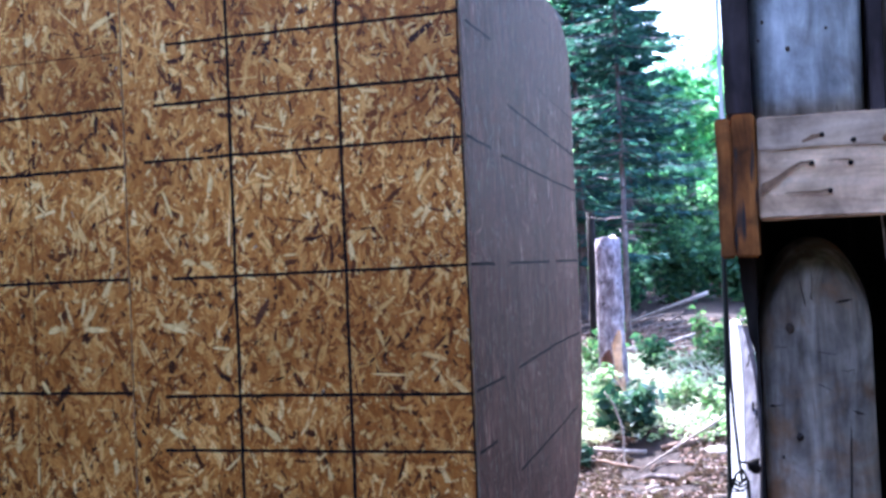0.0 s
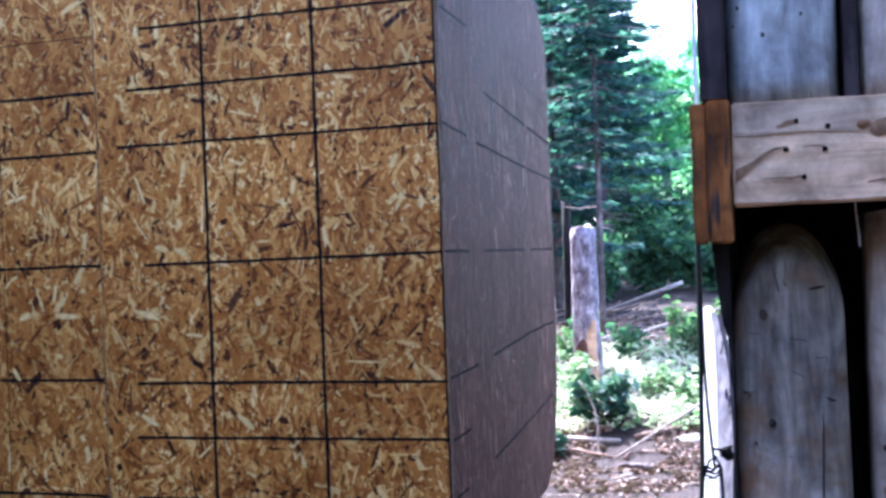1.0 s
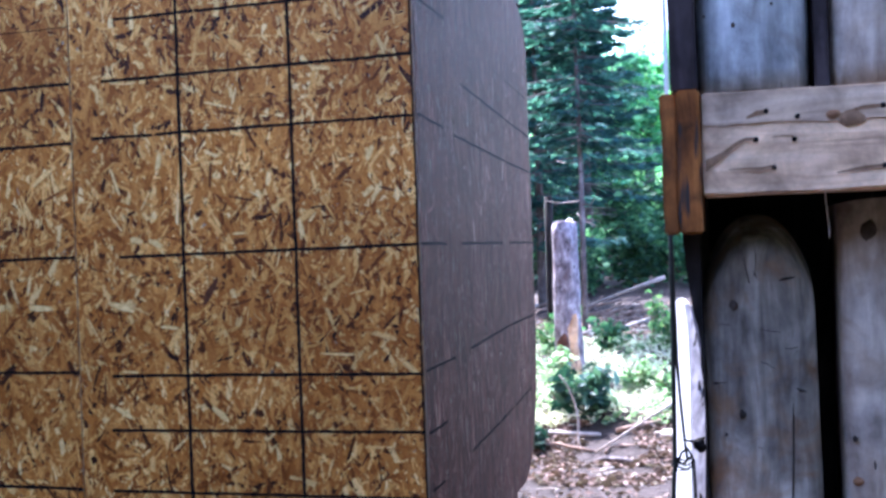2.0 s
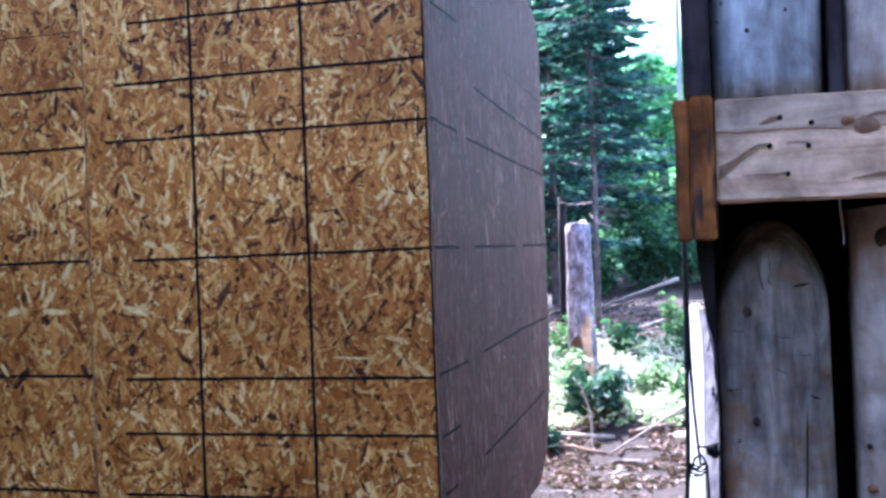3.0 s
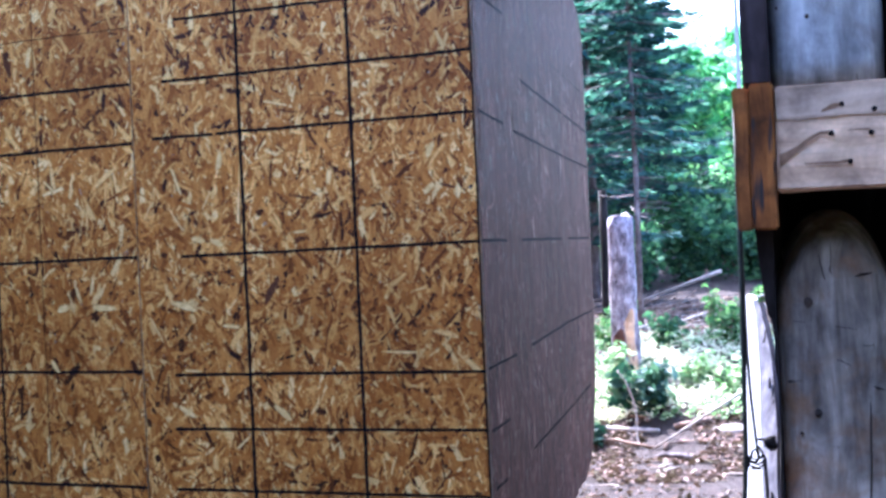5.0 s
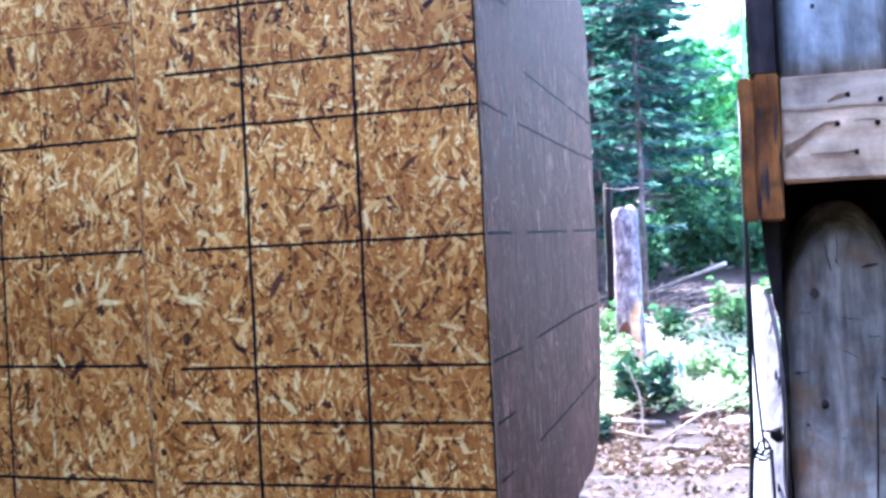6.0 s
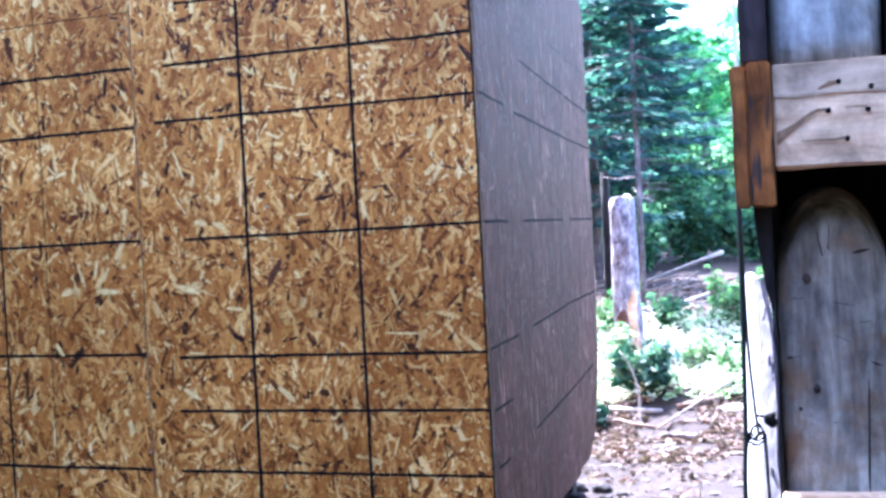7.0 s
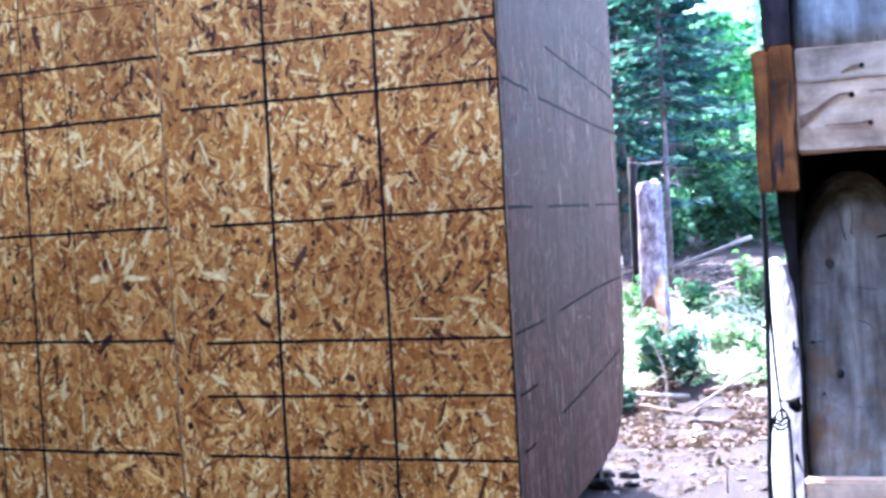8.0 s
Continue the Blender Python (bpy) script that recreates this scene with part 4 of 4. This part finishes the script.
# ---------------------------------------------------------------- the woods
def fir(x, y, h, r, bare, layers, label, per=26, size=0.05, trunk_r=0.03):
    """A conifer: whorls of drooping boughs, each a flat fan of needle sprays with gaps between the whorls."""
    z0 = ground_z(x, y)
    t = new("fir_tree")
    t.location = (x, y, z0)
    tagged(t, label, "tree", "firs")
    mesh_ob("trunk", *tube([(0, 0, -0.1), (0.01, 0, h * 0.35), (0, 0.01, h * 0.7), (0, 0, h)], [trunk_r, trunk_r * 0.8, trunk_r * 0.5, 0.004], 8, 0.15), BARK, t, smooth=True)
    bv, bf, nv, nf = [], [], [], []
    for k in range(layers):
        z = bare + (h - bare) * ((k + 0.5 * rng.random()) / layers) ** 0.95
        rr = (r * (1 - (z - bare) / (h - bare)) ** 0.55 + 0.05) * (0.75 + 0.45 * rng.random())
        a0 = rng.random() * 6.28
        for q in range(7):
            a = a0 + q * 0.898 + rng.normal() * 0.2
            ln = rr * (0.6 + 0.55 * rng.random())
            base = Vector((0, 0, z + 0.05 * rng.normal()))
            out, across = Vector((math.cos(a), math.sin(a), 0)), Vector((-math.sin(a), math.cos(a), 0))
            sag = ln * (0.12 + 0.25 * rng.random())
            rise = 0.10 * ln * rng.random()
            spine = [base + out * (ln * u) + Vector((0, 0, -sag * u + (sag * 0.4 + rise) * u * u)) for u in (0, 0.35, 0.7, 1.0)]
            v, f = tube([tuple(p) for p in spine], [0.009, 0.006, 0.004, 0.002], 4)
            bf += [tuple(i + len(bv) for i in w) for w in f]
            bv += v
            for _ in range(per):
                u = 0.12 + 0.9 * rng.random() ** 0.8
                side = 1 if rng.random() < 0.5 else -1
                p = base + out * (ln * u) + Vector((0, 0, -sag * u + (sag * 0.4 + rise) * u * u))
                reach = ln * 0.42 * (1.12 - u) * rng.random()
                p = p + across * (side * reach) + Vector((0, 0, -0.25 * reach - 0.02 * abs(rng.normal())))
                d = (out * (0.7 + 0.5 * rng.random()) + across * (side * (0.5 + 0.6 * rng.random())) + Vector((0, 0, -0.25 + 0.25 * rng.normal()))).normalized()
                w = d.cross(Vector((0.25 * rng.normal(), 0.25 * rng.normal(), 1))).normalized()
                ss = size * (0.6 + 0.9 * rng.random())
                i = len(nv)
                nv += [p - d * ss * 0.5, p + w * ss * 0.17 - Vector((0, 0, ss * 0.05)), p + d * ss * 0.55, p - w * ss * 0.17 - Vector((0, 0, ss * 0.05))]
                nf.append((i, i + 1, i + 2, i + 3))
    # bare dead boughs below the crown
    for k in range(12):
        z = bare * (0.55 + 0.43 * rng.random())
        a = rng.random() * 6.28
        ln = r * (0.25 + 0.55 * rng.random())
        v, f = tube([(0, 0, z), (math.cos(a) * ln * 0.5, math.sin(a) * ln * 0.5, z - 0.01), (math.cos(a) * ln, math.sin(a) * ln, z + rng.normal() * 0.07)], [0.008, 0.006, 0.002], 4)
        bf += [tuple(i + len(bv) for i in w) for w in f]
        bv += v
    mesh_ob("bough_tangle", bv, bf, BARK, t)["kind"] = "stuff"
    mesh_ob("needles", nv, nf, NEEDLE, t)["kind"] = "stuff"
    return t


def leaf_tree(x, y, h, r, low, n, size, label, mat, clumps=30, lean=0.0):
    """A broadleaf tree: tapered trunk, limbs, and a ragged crown of leaf clumps."""
    z0 = ground_z(x, y)
    t = new("leaf_tree")
    t.location = (x, y, z0)
    tagged(t, label, "tree", "broadleaf trees")
    mesh_ob("trunk", *tube([(0, 0, -0.2), (lean * 0.3, 0, h * 0.4), (lean * 0.7, 0.05, h * 0.7), (lean, 0, h * 0.95)], [0.10, 0.08, 0.05, 0.015], 8, 0.15), BARK, t, smooth=True)
    bv, bf, cl = [], [], []
    for k in range(clumps):
        z = low + (h - low) * rng.random() ** 0.9
        f = (z - low) / (h - low)
        rr = r * (0.45 + 0.75 * math.sin(math.pi * min(1, 0.18 + 0.8 * f))) * (0.35 + 0.7 * rng.random())
        a = rng.random() * 6.28
        c = Vector((lean * z / h + math.cos(a) * rr, math.sin(a) * rr, z))
        v, fc = tube([(lean * z / h * 0.8, 0, z - 0.35 * rr), tuple(c * 0.6 + Vector((0, 0, z * 0.38))), tuple(c)], [0.022, 0.014, 0.005], 4)
        bf += [tuple(i + len(bv) for i in w) for w in fc]
        bv += v
        cr = r * (0.16 + 0.2 * rng.random())
        for _ in range(n // clumps):
            d = Vector(rng.normal(size=3))
            d.z *= 0.6
            cl.append(tuple(c + d * cr * 0.6))
    mesh_ob("limb_tangle", bv, bf, BARK, t)["kind"] = "stuff"
    mesh_ob("foliage", *leaf_cloud(cl, size, 0.6, 0.15, 0.4), mat, t)["kind"] = "stuff"
    return t


fir(-0.295, 7.8, 4.2, 0.72, 1.75, 13, "slim dark green fir with bare lower boughs", 80, 0.10)
fir(-1.05, 10.5, 3.9, 0.95, 0.7, 15, "dark green fir at the edge of the woods", 90, 0.13, 0.05)
fir(-0.80, 13.5, 4.9, 1.10, 1.3, 16, "dark green fir at the edge of the woods", 100, 0.15, 0.06)
fir(-2.0, 14.5, 7.0, 1.3, 0.6, 18, "dark green fir at the edge of the woods", 90, 0.17, 0.07)
fir(-1.75, 17.0, 5.4, 1.4, 0.8, 18, "dark green fir deeper in the woods", 90, 0.18, 0.07)
fir(-1.15, 18.5, 5.4, 1.2, 0.8, 18, "dark green fir deeper in the woods", 90, 0.18, 0.07)
for x, y, w, h in ((-0.15, 12.5, 0.5, 0.9), (0.35, 13.0, 0.55, 1.0), (0.75, 12.2, 0.45, 0.9), (-0.7, 11.8, 0.5, 0.8), (0.15, 14.5, 0.6, 1.5), (-0.4, 15.5, 0.7, 1.7), (0.6, 15.5, 0.7, 1.6), (-1.4, 13, 0.6, 1.2)):
    bush(x, y, w, h, 1500, 0.10, UNDER, "dense green undergrowth shrub at the wood's edge", 0.6, 12)
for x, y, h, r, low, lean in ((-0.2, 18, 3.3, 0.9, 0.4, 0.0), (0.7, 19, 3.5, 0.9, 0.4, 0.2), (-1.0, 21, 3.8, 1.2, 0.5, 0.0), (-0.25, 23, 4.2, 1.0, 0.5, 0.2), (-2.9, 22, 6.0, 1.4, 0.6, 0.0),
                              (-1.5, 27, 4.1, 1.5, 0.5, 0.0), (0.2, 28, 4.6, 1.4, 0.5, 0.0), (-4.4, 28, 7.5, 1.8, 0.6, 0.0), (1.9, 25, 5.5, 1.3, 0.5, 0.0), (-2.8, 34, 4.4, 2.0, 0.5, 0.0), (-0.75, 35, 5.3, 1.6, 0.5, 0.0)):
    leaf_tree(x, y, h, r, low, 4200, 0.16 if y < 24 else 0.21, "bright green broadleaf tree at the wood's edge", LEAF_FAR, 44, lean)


def blocker_woods():
    """Unseen woods added to close the clearing behind and beside the camera; their distance and height shape the light.
    """
    verts, faces = [], []
    na, nz = 120, 16
    for i in range(na + 1):
        deg = 114 + 320 * i / na
        a = math.radians(deg)
        ramp = lambda lo, hi: min(1.0, max(0.0, (deg - lo) / (hi - lo)))
        beside = ramp(114, 150)
        behind = ramp(195, 210) * (1 - ramp(285, 305))       # growth added close behind to darken the lower front wall
        east = ramp(318, 336)                                # taller wood added close beside the barn to dim the side wall
        tall = ramp(120, 128) * (1 - ramp(172, 186))         # high wood added to block the sun from the yard
        for j in range(nz + 1):
            f = j / nz
            top = 7.5 + 12.5 * tall - 3.6 * behind + 1.5 * east + (1.6 - 1.1 * behind) * noise.noise(Vector((i * 0.35, 0, 2)))
            r = 16.0 - 6.5 * beside - 5.6 * behind - 4.0 * east + (1.2 - 0.8 * max(behind, east)) * noise.noise(Vector((i * 0.5, j * 0.8, 7))) + 1.5 * f * (1 - max(behind, east))
            verts.append((0.5 + r * math.cos(a), -2.5 + r * math.sin(a), -0.3 + top * f))
    w = nz + 1
    faces = [(i * w + j, (i + 1) * w + j, (i + 1) * w + j + 1, i * w + j + 1) for i in range(na) for j in range(nz)]
    ob = mesh_ob("backdrop", verts, faces, WOODS)
    tagged(ob, "unseen dark green woods added around the clearing to hold back light", "woods", kind="structure")
    # leaves standing out of it, so that its face and top are ragged
    spots = []
    for _ in range(22000):
        i, j = int(rng.random() * na), int(rng.random() * nz)
        u, v = rng.random(), rng.random()
        a, b, c = Vector(verts[i * w + j]), Vector(verts[(i + 1) * w + j]), Vector(verts[i * w + j + 1])
        spots.append(tuple(a + (b - a) * u + (c - a) * v + Vector(rng.normal(size=3)) * 0.16))
    ob = mesh_ob("wood_leaves", *leaf_cloud(spots, 0.42, 0.6, 0.1, 0.3), WOODLEAF)
    tagged(ob, "dark green leaves on the added unseen woods", "leaves", kind="stuff")


WOODLEAF = leafy("blocker_woods_leaves", [(0.0, (0.014, 0.030, 0.013)), (0.6, (0.035, 0.065, 0.030)), (1.0, (0.075, 0.125, 0.055))], 0.15)
WOODS = plain("blocker_woods_green", (0.015, 0.03, 0.014), (0.05, 0.085, 0.04), 1.5, 0.9, 0.8)
blocker_woods()
